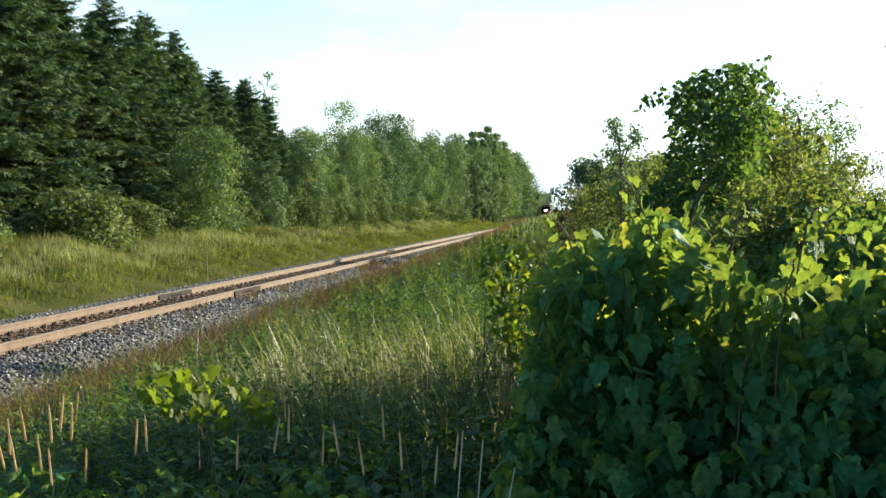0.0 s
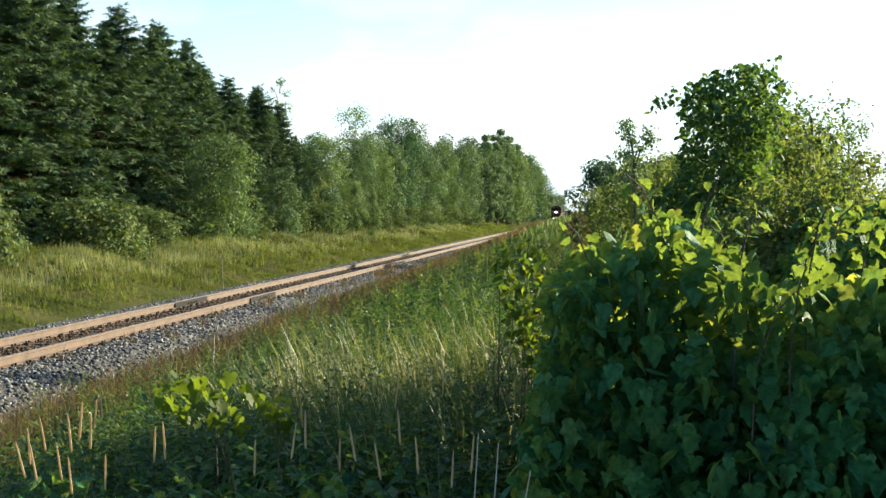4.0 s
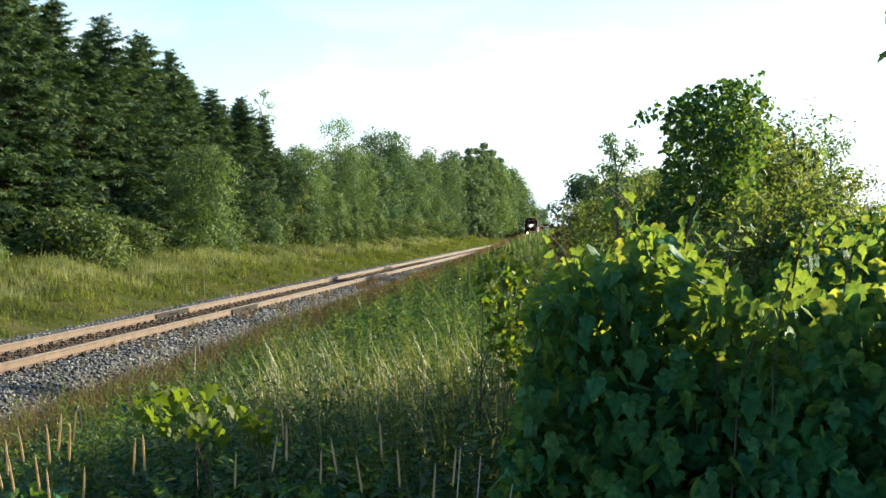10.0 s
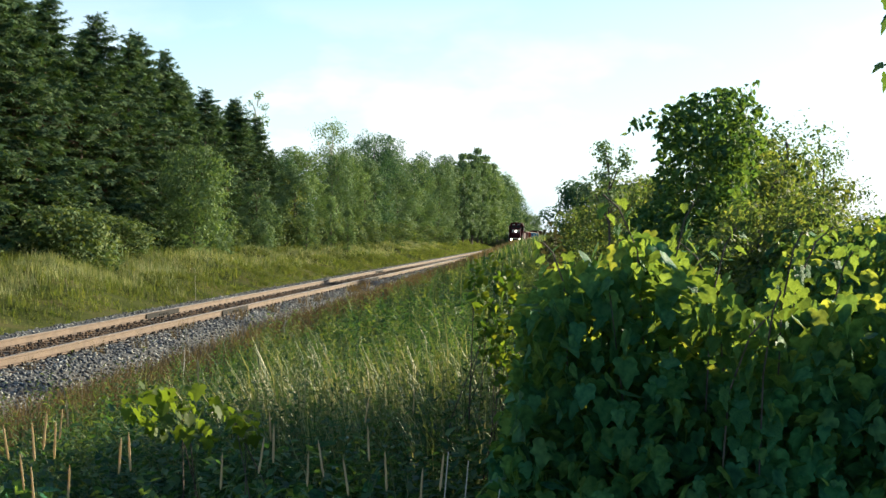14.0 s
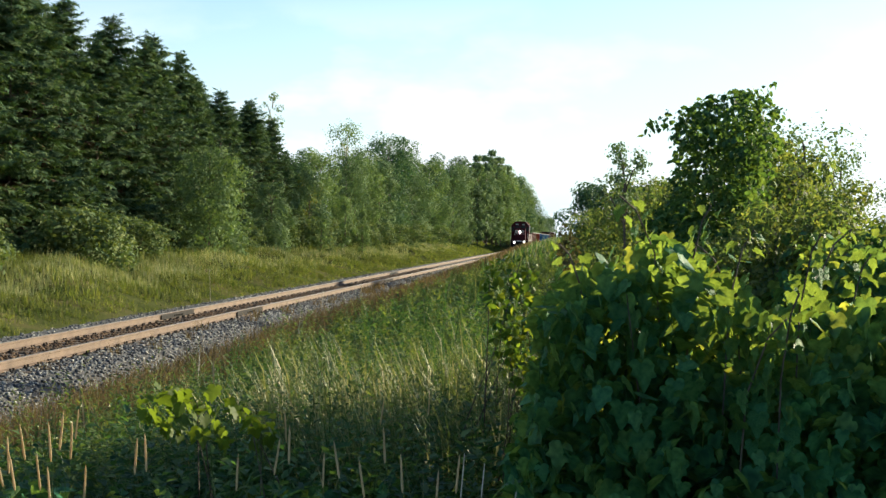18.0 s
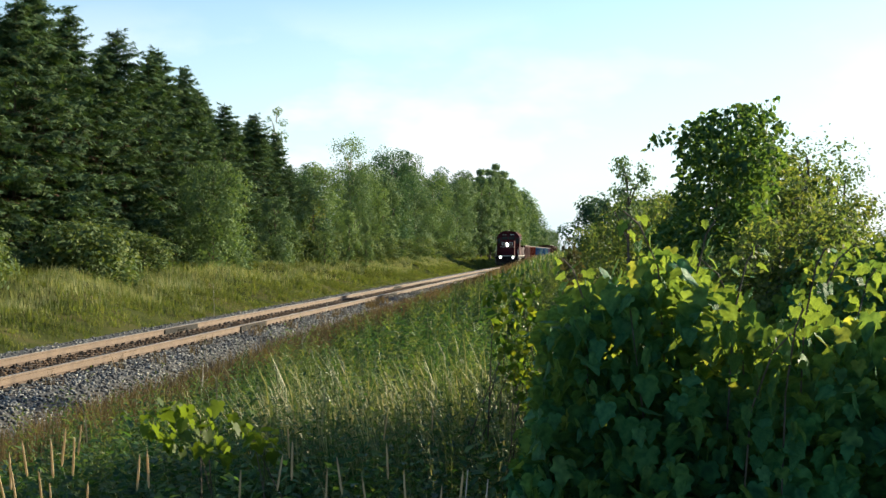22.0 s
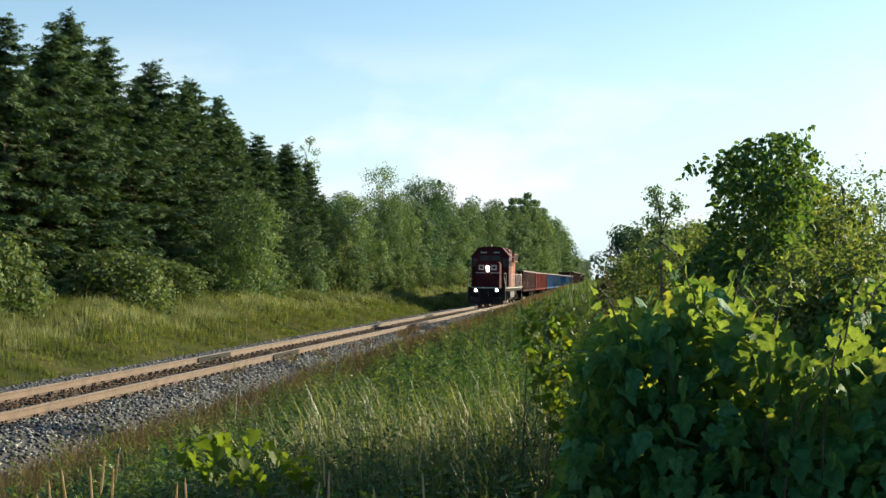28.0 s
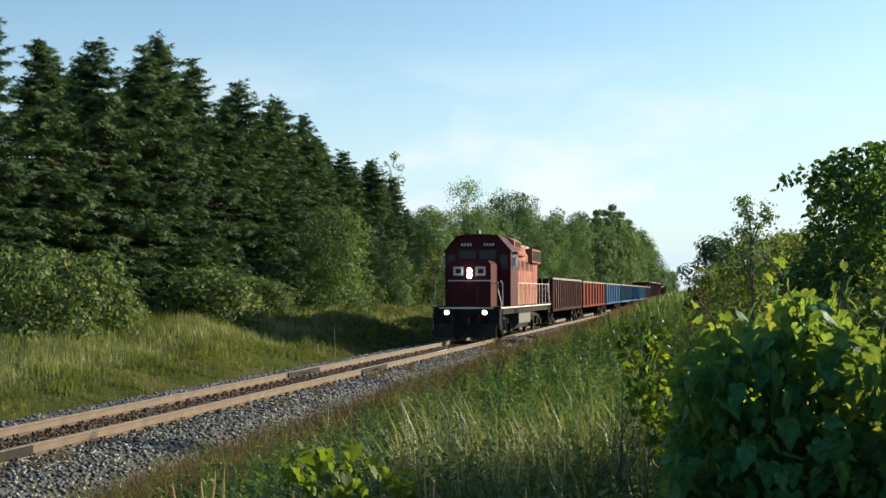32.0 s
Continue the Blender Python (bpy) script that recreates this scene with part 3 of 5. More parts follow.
def leafy_meshes(seed, h, w, leaves, leaf, mat, bare=0.15, lobes=26, bark=None, open_=0.72, taper=0.0):
    """Trunk with limbs, and a crown of leaves gathered in uneven lobes. bare: share of the height with no leaves."""
    g = np.random.default_rng(seed)
    runs = [([(0, 0, -0.3), (0.05 * h * 0.2, 0.02, h * 0.4), (0.0, 0.03 * h, h * 0.92)], 0.012 * h + 0.01, 0.006)]
    cs, rs = [], []
    for i in range(lobes):
        f = bare + (1 - bare) * (i + 0.5) / lobes
        span = sin(pi * min(1.0, 0.22 + 0.63 * (f - bare) / (1 - bare)) ** (0.8 + taper)) ** 0.7
        a, d = i * 2.4 + g.uniform(-0.5, 0.5), w * 0.5 * span * g.uniform(0.25, 0.95)
        c = np.array([cos(a) * d, sin(a) * d, h * min(0.97, f + g.uniform(-0.03, 0.03))])
        cs.append(c)
        rs.append(w * g.uniform(0.11, 0.25) * (0.55 + 0.45 * span))
        if i % 2 == 0:
            zb = max(0.05, c[2] - d * 0.9 - 0.06 * h)
            runs.append(([(0, 0, zb), tuple(c * (0.55, 0.55, 1) - np.array([0, 0, 0.25 * d])), tuple(c)], 0.005 * h + 0.004, 0.004))
    cs, rs = np.array(cs), np.array(rs)
    pick = g.choice(lobes, leaves, p=rs ** 2 / (rs ** 2).sum())
    u = g.normal(0, 1, (leaves, 3))
    u /= np.linalg.norm(u, axis=1)[:, None]
    rad = g.uniform(open_, 1.12, leaves) * (1 + 0.22 * np.sin(u[:, 0] * 5 + u[:, 2] * 6 + pick))
    off = cs[pick] + u * (rs[pick] * rad)[:, None] * np.array([1, 1, 0.9])
    off[:, 2] = np.maximum(off[:, 2], 0.05)
    t = facing(u + g.normal(0, 0.42, (leaves, 3)) + np.array([0, 0, 0.25]), g, leaf * g.uniform(0.65, 1.3, leaves))
    return limb_mesh("trunk", runs, bark or BARK, 5), tiled("crown", LEAF_V, LEAF_F, t, off, mat)


def tree(name, meshes, label, category, group, m, extra="dead_growth"):
    root = thing(name, label, category, group, at=m)
    for nm, me in zip(("trunk", "crown", extra), meshes):
        part(nm, me, None, root)["kind"] = "part" if nm == "trunk" else "stuff"
    return root


def placed(x, y, turn, s=1.0, sz=None, lean=0.0):
    return Matrix.Translation((x, y, float(ground(x, y)) - 0.03)) @ pose(0, 0, 0, lean, 0, turn) @ Matrix.Diagonal((s, s, sz or s, 1))


def plant_left():
    spruces = [spruce_meshes(s, h, r) for s, h, r in ((11, 13.0, 3.8), (12, 13.5, 4.1), (13, 12.5, 3.7), (14, 14.0, 4.2))]
    spruces += [spruce_meshes(s, h, r, 0.5) for s, h, r in ((15, 13.0, 3.8), (16, 13.5, 4.1), (17, 12.5, 3.8), (18, 14.0, 4.3))]
    row = [(37, 11.6), (41, 12.0), (45.5, 11.6), (49.3, 12.3), (53.4, 12.8), (56.8, 14.0), (60.4, 13.4), (63.6, 11.6), (66.6, 13.4), (70.5, 12.6), (73.4, 13.5), (78, 13.0),
           (82.2, 12.1), (87.4, 11.8), (91, 11.0), (95, 11.9), (99, 10.8), (102, 11.0), (107.5, 8.8)]
    heights = (13.0, 13.5, 12.5, 14.0)
    for i, (y, top) in enumerate(row):
        for back in (0, 4.6, 9.0):
            if back == 9.0 and i % 3:
                continue
            k = int(rng.integers(0, 4))
            x, yy = -25.2 - back + rng.uniform(-0.5, 0.5), y * (25.2 + back * 0.9) / 25.2 + rng.uniform(-0.3, 0.3)
            h = (top + 0.6 - float(ground(x, yy))) * (1 if not back else rng.uniform(0.96, 1.06)) + back * 0.12
            s = h / heights[k]
            tree("spruce", spruces[k + (4 if back else 0)], "tall dense dark green spruce with drooping boughs", "spruce", "row of spruces", placed(x, yy, rng.uniform(0, 360), s * rng.uniform(0.96, 1.12), s))
    # thin mast-like shape of unclear kind, built as a slender tree
    far_slim = leafy_meshes(32, 9.5, 2.6, 500, 0.4, LEAF_DARK, 0.80, 8)
    tree("slender_tree", far_slim, "unclear mast-like shape far down the line, built as a slender tufted tree", "tree", "", placed(-13.4, 420, 0, 1.0, 1.0))
    airy = leafy_meshes(33, 14.0, 7.0, 4200, 0.24, LEAF_B, 0.30, 26, PALE_BARK, 0.35)
    tree("airy_tree", airy, "tall pale tree with an open airy crown above the wood", "tree", "", placed(-25.6, 138, 60, 0.9, 0.93))
    maple = leafy_meshes(34, 13.5, 8.0, 14000, 0.24, LEAF_DARK, 0.06, 30)
    tree("maple", maple, "dark green maple with a full rounded crown", "tree", "", placed(-23.6, 155, 20, 1.0, 0.98))
    snag = leafy_meshes(31, 13.0, 2.2, 420, 0.2, LEAF_B, 0.72, 9, PALE_BARK)
    tree("dead_topped_tree", snag, "thin half-dead tree with a sparse pale top", "tree", "", placed(-25.5, 103.5, 40, 1.0, 0.98))
    # lone small trees and shrubs on the crest of the bank
    birch = leafy_meshes(41, 5.6, 4.3, 11000, 0.155, LEAF_B, 0.04, 30)
    small = leafy_meshes(42, 5.0, 2.9, 7500, 0.15, LEAF_A, 0.05, 24)
    slim = leafy_meshes(43, 4.4, 1.5, 2200, 0.13, LEAF_B, 0.12, 15)
    gold = leafy_meshes(44, 5.5, 3.0, 4500, 0.15, LEAF_GOLD, 0.10, 18)
    shrub = [leafy_meshes(51 + i, 2.2, 3.0, 3400, 0.165, LEAF_BANK, 0.0, 20, open_=0.6) for i in range(3)]
    for name, me, x, y, turn, sx, sz, label in (
            ("birch", birch, -19.8, 66.5, 20, 1.0, 1.0, "rounded light green young birch on the bank"),
            ("young_tree", small, -20.4, 83, 70, 1.05, 0.95, "bushy green young tree on the bank"),
            ("young_tree", small, -20.3, 73, 150, 0.5, 0.55, "small green sapling beside the birch"),
            ("young_tree", small, -21.5, 100, 210, 1.3, 1.25, "bushy green young tree at the edge of the wood"),
            ("yellowing_tree", gold, -23.5, 108, 30, 0.9, 1.1, "young tree with yellowing leaves"),
            ("sapling", slim, -18.6, 100, 30, 1.0, 1.1, "slender light green sapling on the bank"),
            ("sapling", slim, -18.4, 107, 130, 0.95, 0.95, "slender light green sapling on the bank"),
            ("sapling", slim, -18.9, 92, 230, 0.9, 0.6, "low light green sapling on the bank")):
        tree(name, me, label, "tree", "young trees on the bank", placed(x, y, turn, sx, sz))
    for x, y, sx, sz in ((-20.3, 35.5, 1.2, 1.2), (-20.6, 39, 1.3, 1.15), (-21.5, 43.5, 1.0, 0.8), (-20.2, 49.5, 1.45, 1.05), (-20.9, 53.5, 1.3, 0.95), (-20.6, 58, 1.1, 0.7),
                         (-22.3, 61, 1.2, 0.8), (-20.8, 71, 1.0, 0.55), (-21.2, 77.5, 1.1, 0.75), (-21.0, 88, 1.2, 0.8), (-20.8, 94, 1.4, 1.05), (-21.4, 103, 1.3, 1.15),
                         (-20.8, 111, 1.5, 1.1), (-20.4, 120, 1.4, 1.0), (-20.8, 130, 1.6, 1.1), (-20.2, 142, 1.6, 1.1), (-20.4, 156, 1.7, 1.2), (-20.0, 172, 1.8, 1.2), (-19.5, 190, 2.0, 1.3)):
        k = int(rng.integers(0, 3))
        tree("shrub", shrub[k], "dense low green shrub at the top of the bank", "shrub", "shrubs on the bank", placed(x, y, rng.uniform(0, 360), sx, sz))
    # the wood further along the line
    wood = [leafy_meshes(61 + i, 14.0, 8.5, 12000, 0.25, (LEAF_A, LEAF_B, LEAF_DARK, LEAF_A)[i], 0.08, 22, taper=-0.1) for i in range(4)]
    far_wood = [leafy_meshes(65 + i, 14.0, 8.5, 7500, 0.37, (LEAF_A, LEAF_DARK, LEAF_B, LEAF_A)[i], 0.06, 24, taper=-0.1) for i in range(4)]
    tall = [leafy_meshes(71 + i, 16.0, 6.5, 8500, 0.33, LEAF_A, 0.08, 30) for i in range(2)]
    poplar = leafy_meshes(75, 16.0, 3.4, 6500, 0.34, LEAF_A, 0.10, 34)
    for x, y, top in ((-17.9, 222, 16.4), (-17.3, 236, 17.2), (-17.0, 247, 19.0), (-16.8, 256, 18.2), (-16.5, 266, 18.7), (-16.2, 285, 18.2)):
        tree("poplar", poplar, "narrow dark poplar standing above the wood", "tree", "poplars", placed(x, y, rng.uniform(0, 360), 1.0, (top - float(ground(x, y))) / 16.0))
    for y, x, top in ((114, -26, 9.5), (119, -24.6, 10.0), (127, -27, 10.5), (134, -24.5, 10.5), (143, -24.6, 11.0), (148, -23.5, 10.5), (157, -28, 12.5), (163, -24, 14.6), (171, -22.5, 12), (178, -25, 14.2),
                      (186, -22, 13), (194, -23, 14.3), (203, -20.5, 13.5), (212, -21, 15.0), (221, -19, 14), (231, -19.5, 15.5), (240, -18, 15), (250, -18.6, 16.0), (262, -18.2, 16.2), (275, -18, 16.6),
                      (290, -17.5, 16.9), (308, -17.5, 17.3), (328, -17.5, 17.7), (350, -17.5, 18.0), (375, -17.5, 18.0), (400, -17.5, 17.5), (425, -17.2, 15.5), (475, -15.4, 10.5), (525, -14.8, 10.5), (590, -14.6, 11), (680, -14.6, 12)):
        for back in (0, 6.5) if y < 300 else (0,):
            xx, yy = x - back, y * (1 + back * 0.03) + rng.uniform(-2, 2)
            k = int(rng.integers(0, 6))
            h = (top - float(ground(xx, yy))) * (rng.uniform(0.9, 1.03) if back else 1)
            me, hh = ((wood if y < 215 and not back else far_wood)[k], 14.0) if k < 4 else (tall[k - 4], 16.0)
            tree("broadleaf_tree", me, "leafy green broadleaf tree in a dense wood", "tree", "wood beside the line", placed(xx, yy, rng.uniform(0, 360), h / hh * rng.uniform(0.95, 1.2), h / hh))


def plant_right():
    dark = leafy_meshes(81, 4.2, 3.8, 8000, 0.16, LEAF_DARK, 0.03, 26)
    bush = leafy_meshes(82, 3.0, 3.2, 6500, 0.125, LEAF_SHRUB, 0.0, 26)
    sap = leafy_meshes(83, 3.4, 1.15, 1500, 0.075, LEAF_A, 0.62, 16, open_=0.2)
    for x, y, sx, sz, label in ((0.55, 66, 1.0, 0.95, "dark rounded bush beyond the hedge"), (2.9, 62, 1.0, 0.9, "dark rounded bush beyond the hedge"), (4.6, 75, 1.4, 1.1, "dark rounded bush beyond the hedge")):
        tree("bush", dark, label, "bush", "bushes right of the line", placed(x, y, rng.uniform(0, 360), sx, sz))
    for x, y, sx, sz in ((1.2, 33, 0.9, 0.95), (2.4, 28, 0.8, 0.95), (0.6, 44, 0.8, 0.8), (2.6, 40, 1.1, 1.05), (3.6, 26, 0.9, 1.0), (1.75, 12.6, 0.42, 0.5), (2.6, 13.2, 0.5, 0.42), (3.5, 13.6, 0.5, 0.42), (4.3, 13.5, 0.5, 0.42)):
        tree("bush", bush, "tangled green bush in the hedge", "bush", "bushes right of the line", placed(x, y, rng.uniform(0, 360), sx, sz))
    tree("sapling", sap, "slender sapling with an airy crown", "tree", "", placed(0.87, 26.0, 0, 1.0, 1.02))
    wisp = leafy_meshes(84, 3.0, 1.6, 3400, 0.042, LEAF_B, 0.30, 26, open_=0.1)
    mass = leafy_meshes(85, 2.5, 1.2, 14000, 0.043, LEAF_SHRUB, 0.15, 30, open_=0.45)
    tree("leafy_shrub", mass, "dense olive green shrub behind the vine", "shrub", "", placed(1.36, 9.4, 0, 0.95, 0.93))
    tree("leafy_shrub", mass, "dense olive green shrub behind the vine", "shrub", "", placed(2.05, 10.4, 100, 1.05, 0.68))
    tree("leafy_shrub", mass, "dense olive green shrub behind the vine", "shrub", "", placed(1.70, 9.8, 250, 1.0, 0.82))
    tree("leafy_shrub", mass, "sunlit small-leaved shrub beside the thicket", "shrub", "", placed(1.75, 7.2, 200, 1.0, 0.62))
    for x, y, turn, sx, sz in ((0.88, 7.25, 30, 0.75, 0.66), (1.15, 7.5, 140, 0.8, 0.74), (1.48, 7.5, 310, 0.8, 0.68), (2.05, 7.8, 60, 0.9, 0.64)):
        tree("leafy_shrub", mass, "sunlit small-leaved olive shrub behind the thicket", "shrub", "", placed(x, y, turn, sx, sz))
    tree("willow_shrub", wisp, "wispy light green willow shrub", "shrub", "", placed(1.75, 10.2, 0, 0.85, 0.84))
    tree("willow_shrub", wisp, "wispy light green willow shrub", "shrub", "", placed(2.2, 11.2, 120, 0.7, 0.78))


plant_left()
plant_right()

# ---- the vine thicket close by ----
_half = [(0, 0.02), (0.13, -0.12), (0.33, -0.09), (0.47, 0.10), (0.38, 0.27), (0.49, 0.50), (0.27, 0.57), (0.18, 0.80), (0, 1.08)]
_rim = [(x, y) for x, y in _half] + [(-x, y) for x, y in _half[-2:0:-1]]
GRAPE_V = [(0, 0.36, 0.0)] + [(x, y, 0.10 * abs(x) * 2 - 0.16 * max(0.0, y - 0.4) - 0.05 * (abs(x) > 0.4)) for x, y in _rim]
GRAPE_F = [(0, 1 + i, 1 + (i + 1) % len(_rim)) for i in range(len(_rim))]


BROAD = ([(0, 0, 0), (0.36, 0.2, 0.05), (0.34, 0.6, 0.02), (0, 1, -0.12), (-0.34, 0.6, 0.02), (-0.36, 0.2, 0.05)], [(0, 1, 2), (0, 2, 3), (0, 3, 4), (0, 4, 5)])


def thicket(name, label, category, inside, lo, hi, count, size, singles=0, mat=None, seed=1, stems=10, shape=None, spread=1.4, droop=-0.6, least=0.42):
    """A mass of vine leaves in the space where inside(x, y, z) holds, on thin stems; the first ones are leaves of their own."""
    g = np.random.default_rng(seed)
    pts = np.zeros((0, 3))
    while len(pts) < count:
        p = g.uniform(lo, hi, (count * 3, 3))
        pts = np.concatenate([pts, p[inside(p[:, 0], p[:, 1], p[:, 2], g.random(len(p)))]])
    pts = pts[:count]
    yaw = g.normal(-0.18, spread, count)
    tilt = g.normal(droop, 0.5, count)
    roll = g.normal(0, 0.5, count)
    sz = size * g.uniform(least, 1.25, count)
    t = turns(yaw, tilt, roll, sz)
    root = thing(name, label, category)
    tv, tf = shape or (GRAPE_V, GRAPE_F)
    order = np.argsort(pts[:, 1] - 0.25 * pts[:, 2])
    first, rest = order[:singles], order[singles:]
    near_, inner = (rest[:8700], rest[8700:]) if len(rest) > 9000 else (rest, rest[:0])
    part("foliage", tiled("foliage", tv, tf, t[near_], pts[near_], mat or GRAPE), None, root)["kind"] = "stuff"
    if len(inner):
        part("inner_foliage", tiled("inner_foliage", *BROAD, t[inner] * 1.15, pts[inner], mat or GRAPE), None, root)["kind"] = "stuff"
    leaf = mesh_of("leaf", np.array(tv) * size, tf, mat or GRAPE)
    for i in first:
        ob = new("leaf", leaf)
        ob.parent = root
        ob.matrix_basis = Matrix.Translation(pts[i]) @ Matrix((t[i] / size).tolist()).to_4x4()
    bm = bmesh.new()
    for _ in range(stems):
        p = pts[int(g.integers(0, count))]
        gx, gy = p[0] + g.uniform(-0.4, 0.4), p[1] + g.uniform(0.1, 0.6)
        z0 = float(ground(gx, gy)) - 0.05
        tube(bm, [(gx, gy, z0), ((gx + p[0]) / 2 + g.uniform(-0.1, 0.1), (gy + p[1]) / 2, z0 + (p[2] - z0) * 0.55), tuple(p)], 0.006, 5, 0.002)
    part("stem_tangle", bm, BARK, root, "thin brown woody stems")["kind"] = "stuff"
    return root


def bump3(x, y, z):
    return 0.5 * np.sin(x * 3.1 + z * 2.0) + 0.5 * np.sin(y * 2.7 - z * 3.3 + 1.0) + 0.35 * np.sin(x * 7.3 + y * 5.1 + z * 6.0)


def in_main(x, y, z, u):
    """The close thicket: a dense wall of leaves that rises to two humps with a dip between them; its unseen right end
    and back are added to cast shade.
    """
    top = np.interp(x, [-0.5, -0.22, 0.0, 0.16, 0.33, 0.48, 0.60, 0.75, 0.90, 1.12, 1.30, 1.50, 3.0], [1.70, 1.90, 2.02, 2.06, 2.15, 2.06, 1.90, 1.86, 1.90, 1.85, 1.95, 2.12, 2.12])
    top = top + 0.05 * bump3(x * 2.2, y * 1.5, 0 * z) - 0.10 * np.clip(y - 5.6, 0, 1)
    left = -0.15 + 0.06 * bump3(0 * x, y, z) - 0.34 * np.clip(1.6 - z, 0, 0.6)
    front = 4.55 + 0.14 * bump3(x, 0 * y, z)
    crest = np.where(x > 0.5, 0.24, 0.10)                       # the top of the right half is loose and lets the sun in
    near = (y - front < 0.36) | (x - left < 0.35)
    fill = np.where(z < top - 0.5, 0.55, 0.30)
    return (z < top) & (x > left) & (y > front) & (y < 6.5) & (x < 2.6) & (near | (u < fill)) & ((z < top - crest) | (u < 0.34))


thicket("vine_thicket", "dense shaded thicket of wild vine with large lobed leaves", "bush", in_main, (-0.6, 4.3, 0.55), (2.6, 6.8, 2.35), 20000, 0.090, 300, seed=3, stems=34, spread=0.85, droop=-0.95, least=0.5)


def in_behind(x, y, z, u):
    """A second, looser mass of vine behind the first."""
    top = np.interp(x, [0.9, 1.15, 1.6, 3.4], [1.6, 2.08, 2.20, 2.16]) + 0.09 * bump3(x * 2.4, y, 0 * z)
    hole = bump3(x * 3.5, y * 2.5, z * 3.5) > 0.55
    return (z < top) & (y > 6.0 + 0.2 * bump3(x, 0 * y, z)) & ~hole & ((top - z < 0.45) | (u < 0.5))


thicket("vine_thicket", "sun-flecked mass of wild vine behind the thicket", "bush", in_behind, (0.9, 5.8, 1.1), (3.4, 7.6, 2.5), 8800, 0.066, 0, seed=4, stems=20, spread=1.2, droop=-0.8, least=0.45)


def top_sprays():
    """Single vine shoots that stand out of the thicket's top, with large backlit leaves hanging from them."""
    g = np.random.default_rng(37)
    for x, y, z, ln, bend in ((0.30, 4.75, 1.95, 0.34, -0.10), (0.40, 4.85, 1.9, 0.36, 0.05), (0.52, 4.7, 1.75, 0.42, 0.06), (0.62, 4.9, 1.72, 0.40, -0.12), (0.78, 4.75, 1.7, 0.46, 0.05), (0.84, 4.9, 1.8, 0.38, 0.10),
                              (0.02, 4.75, 1.85, 0.26, -0.06), (1.10, 5.4, 1.72, 0.36, 0.05), (0.70, 4.62, 1.45, 0.5, 0.04), (0.56, 4.6, 1.4, 0.46, 0.10)):
        root = thing("vine_shoot", "thin vine shoot with hanging lobed leaves lit from behind", "plant", "vine shoots on the thicket", at=pose(x, y, z))
        pts = [(0, 0, -0.25), (bend * 0.3, 0, ln * 0.4), (bend, -0.02, ln * 0.85), (bend * 1.6, -0.04, ln)]
        part("stem", tubes((pts, 0.0035), sides=5), BARK, root)
        for k in range(18):
            f = 0.05 + 0.95 * k / 17
            size = 0.088 * g.uniform(0.6, 1.1) * (1.05 - 0.4 * f)
            ob = new("leaf", SHOOT_LEAF[int(g.integers(0, 2))])
            ob.parent = root
            m = turns(np.array([g.normal(0, 1.1)]), np.array([g.normal(-0.9, 0.5)]), np.array([g.normal(0, 0.5)]), np.array([size]))[0]
            px = float(np.interp(f * ln, [p[2] for p in pts], [p[0] for p in pts]))
            ob.matrix_basis = Matrix.Translation((px + (-1) ** k * g.uniform(0.02, 0.05), g.uniform(-0.05, 0.03), f * ln)) @ Matrix(m.tolist()).to_4x4()


SHOOT_LEAF = [mesh_of("leaf", GRAPE_V, GRAPE_F, GRAPE), mesh_of("leaf", [(x * 0.9, y * 1.05, z * 1.8) for x, y, z in GRAPE_V], GRAPE_F, GRAPE)]
top_sprays()


def in_vine_tree(x, y, z, u):
    w = np.interp(z - 0.16 * (x - 0.85), [1.4, 2.1, 2.5, 2.88, 3.0, 3.07, 3.08], [0.30, 0.34, 0.36, 0.34, 0.27, 0.12, 0.0]) * (1 + 0.30 * bump3(x * 1.6, y * 1.6, z * 1.6))
    d = ((x - 0.86 - 0.12 * (z - 2.6)) / w) ** 2 + ((y - 8.4) / (w + 0.05)) ** 2
    sprig = (np.abs(z - 2.86 - 0.05 * np.sin(x * 14)) < 0.045) & (x > 0.40) & (x < 0.8) & (np.abs(y - 8.3) < 0.12) | (np.abs(z - 2.98 - 0.35 * (x - 0.9)) < 0.05) & (x > 0.9) & (x < 1.22) & (np.abs(y - 8.3) < 0.12)
    return (d < 1.0) & ((d > 0.3) | (u < 0.4)) | sprig & (u < 0.8)


thicket("vine_covered_tree", "small tree smothered in green vine", "tree", in_vine_tree, (0.3, 7.9, 1.4), (1.4, 9.0, 3.25), 9000, 0.046, 0, mat=VINE_DARK, seed=5, stems=16, shape=BROAD)


def in_edge(x, y, z, u):
    d = ((x + 0.33 + 0.15 * (z - 1.7)) / 0.19) ** 2 + ((y - 7.1) / 0.35) ** 2 + ((z - 1.62) / 0.44) ** 2
    return (d < 1 + 0.35 * bump3(x * 5, y * 2, z * 4)) & (u < 0.35 + 0.65 * (bump3(x * 6, y * 3, z * 5) > 0.1))


thicket("vine_shrub", "yellow-green leaves with painted-in sun at the edge of the thicket", "shrub", in_edge, (-0.8, 6.6, 1.0), (0.1, 7.6, 2.2), 560, 0.052, 0, mat=LEAF_LIT, seed=7, stems=16, shape=BROAD, spread=1.2)


# weed clump placed in the camera's line of sight to hide the distant train
def in_dock(x, y, z, u):
    return ((x + 0.13) / 0.11) ** 2 + ((y - 12.0) / 0.2) ** 2 + ((z - 2.0) / 0.28) ** 2 < 1 + 0.3 * bump3(x * 3, y, z * 2)


thicket("dock_weed", "tall brown seeding dock weed by the hedge", "plant", in_dock, (-0.4, 11.7, 1.6), (0.1, 12.3, 2.4), 150, 0.05, 0, mat=DOCK, seed=17, stems=6)


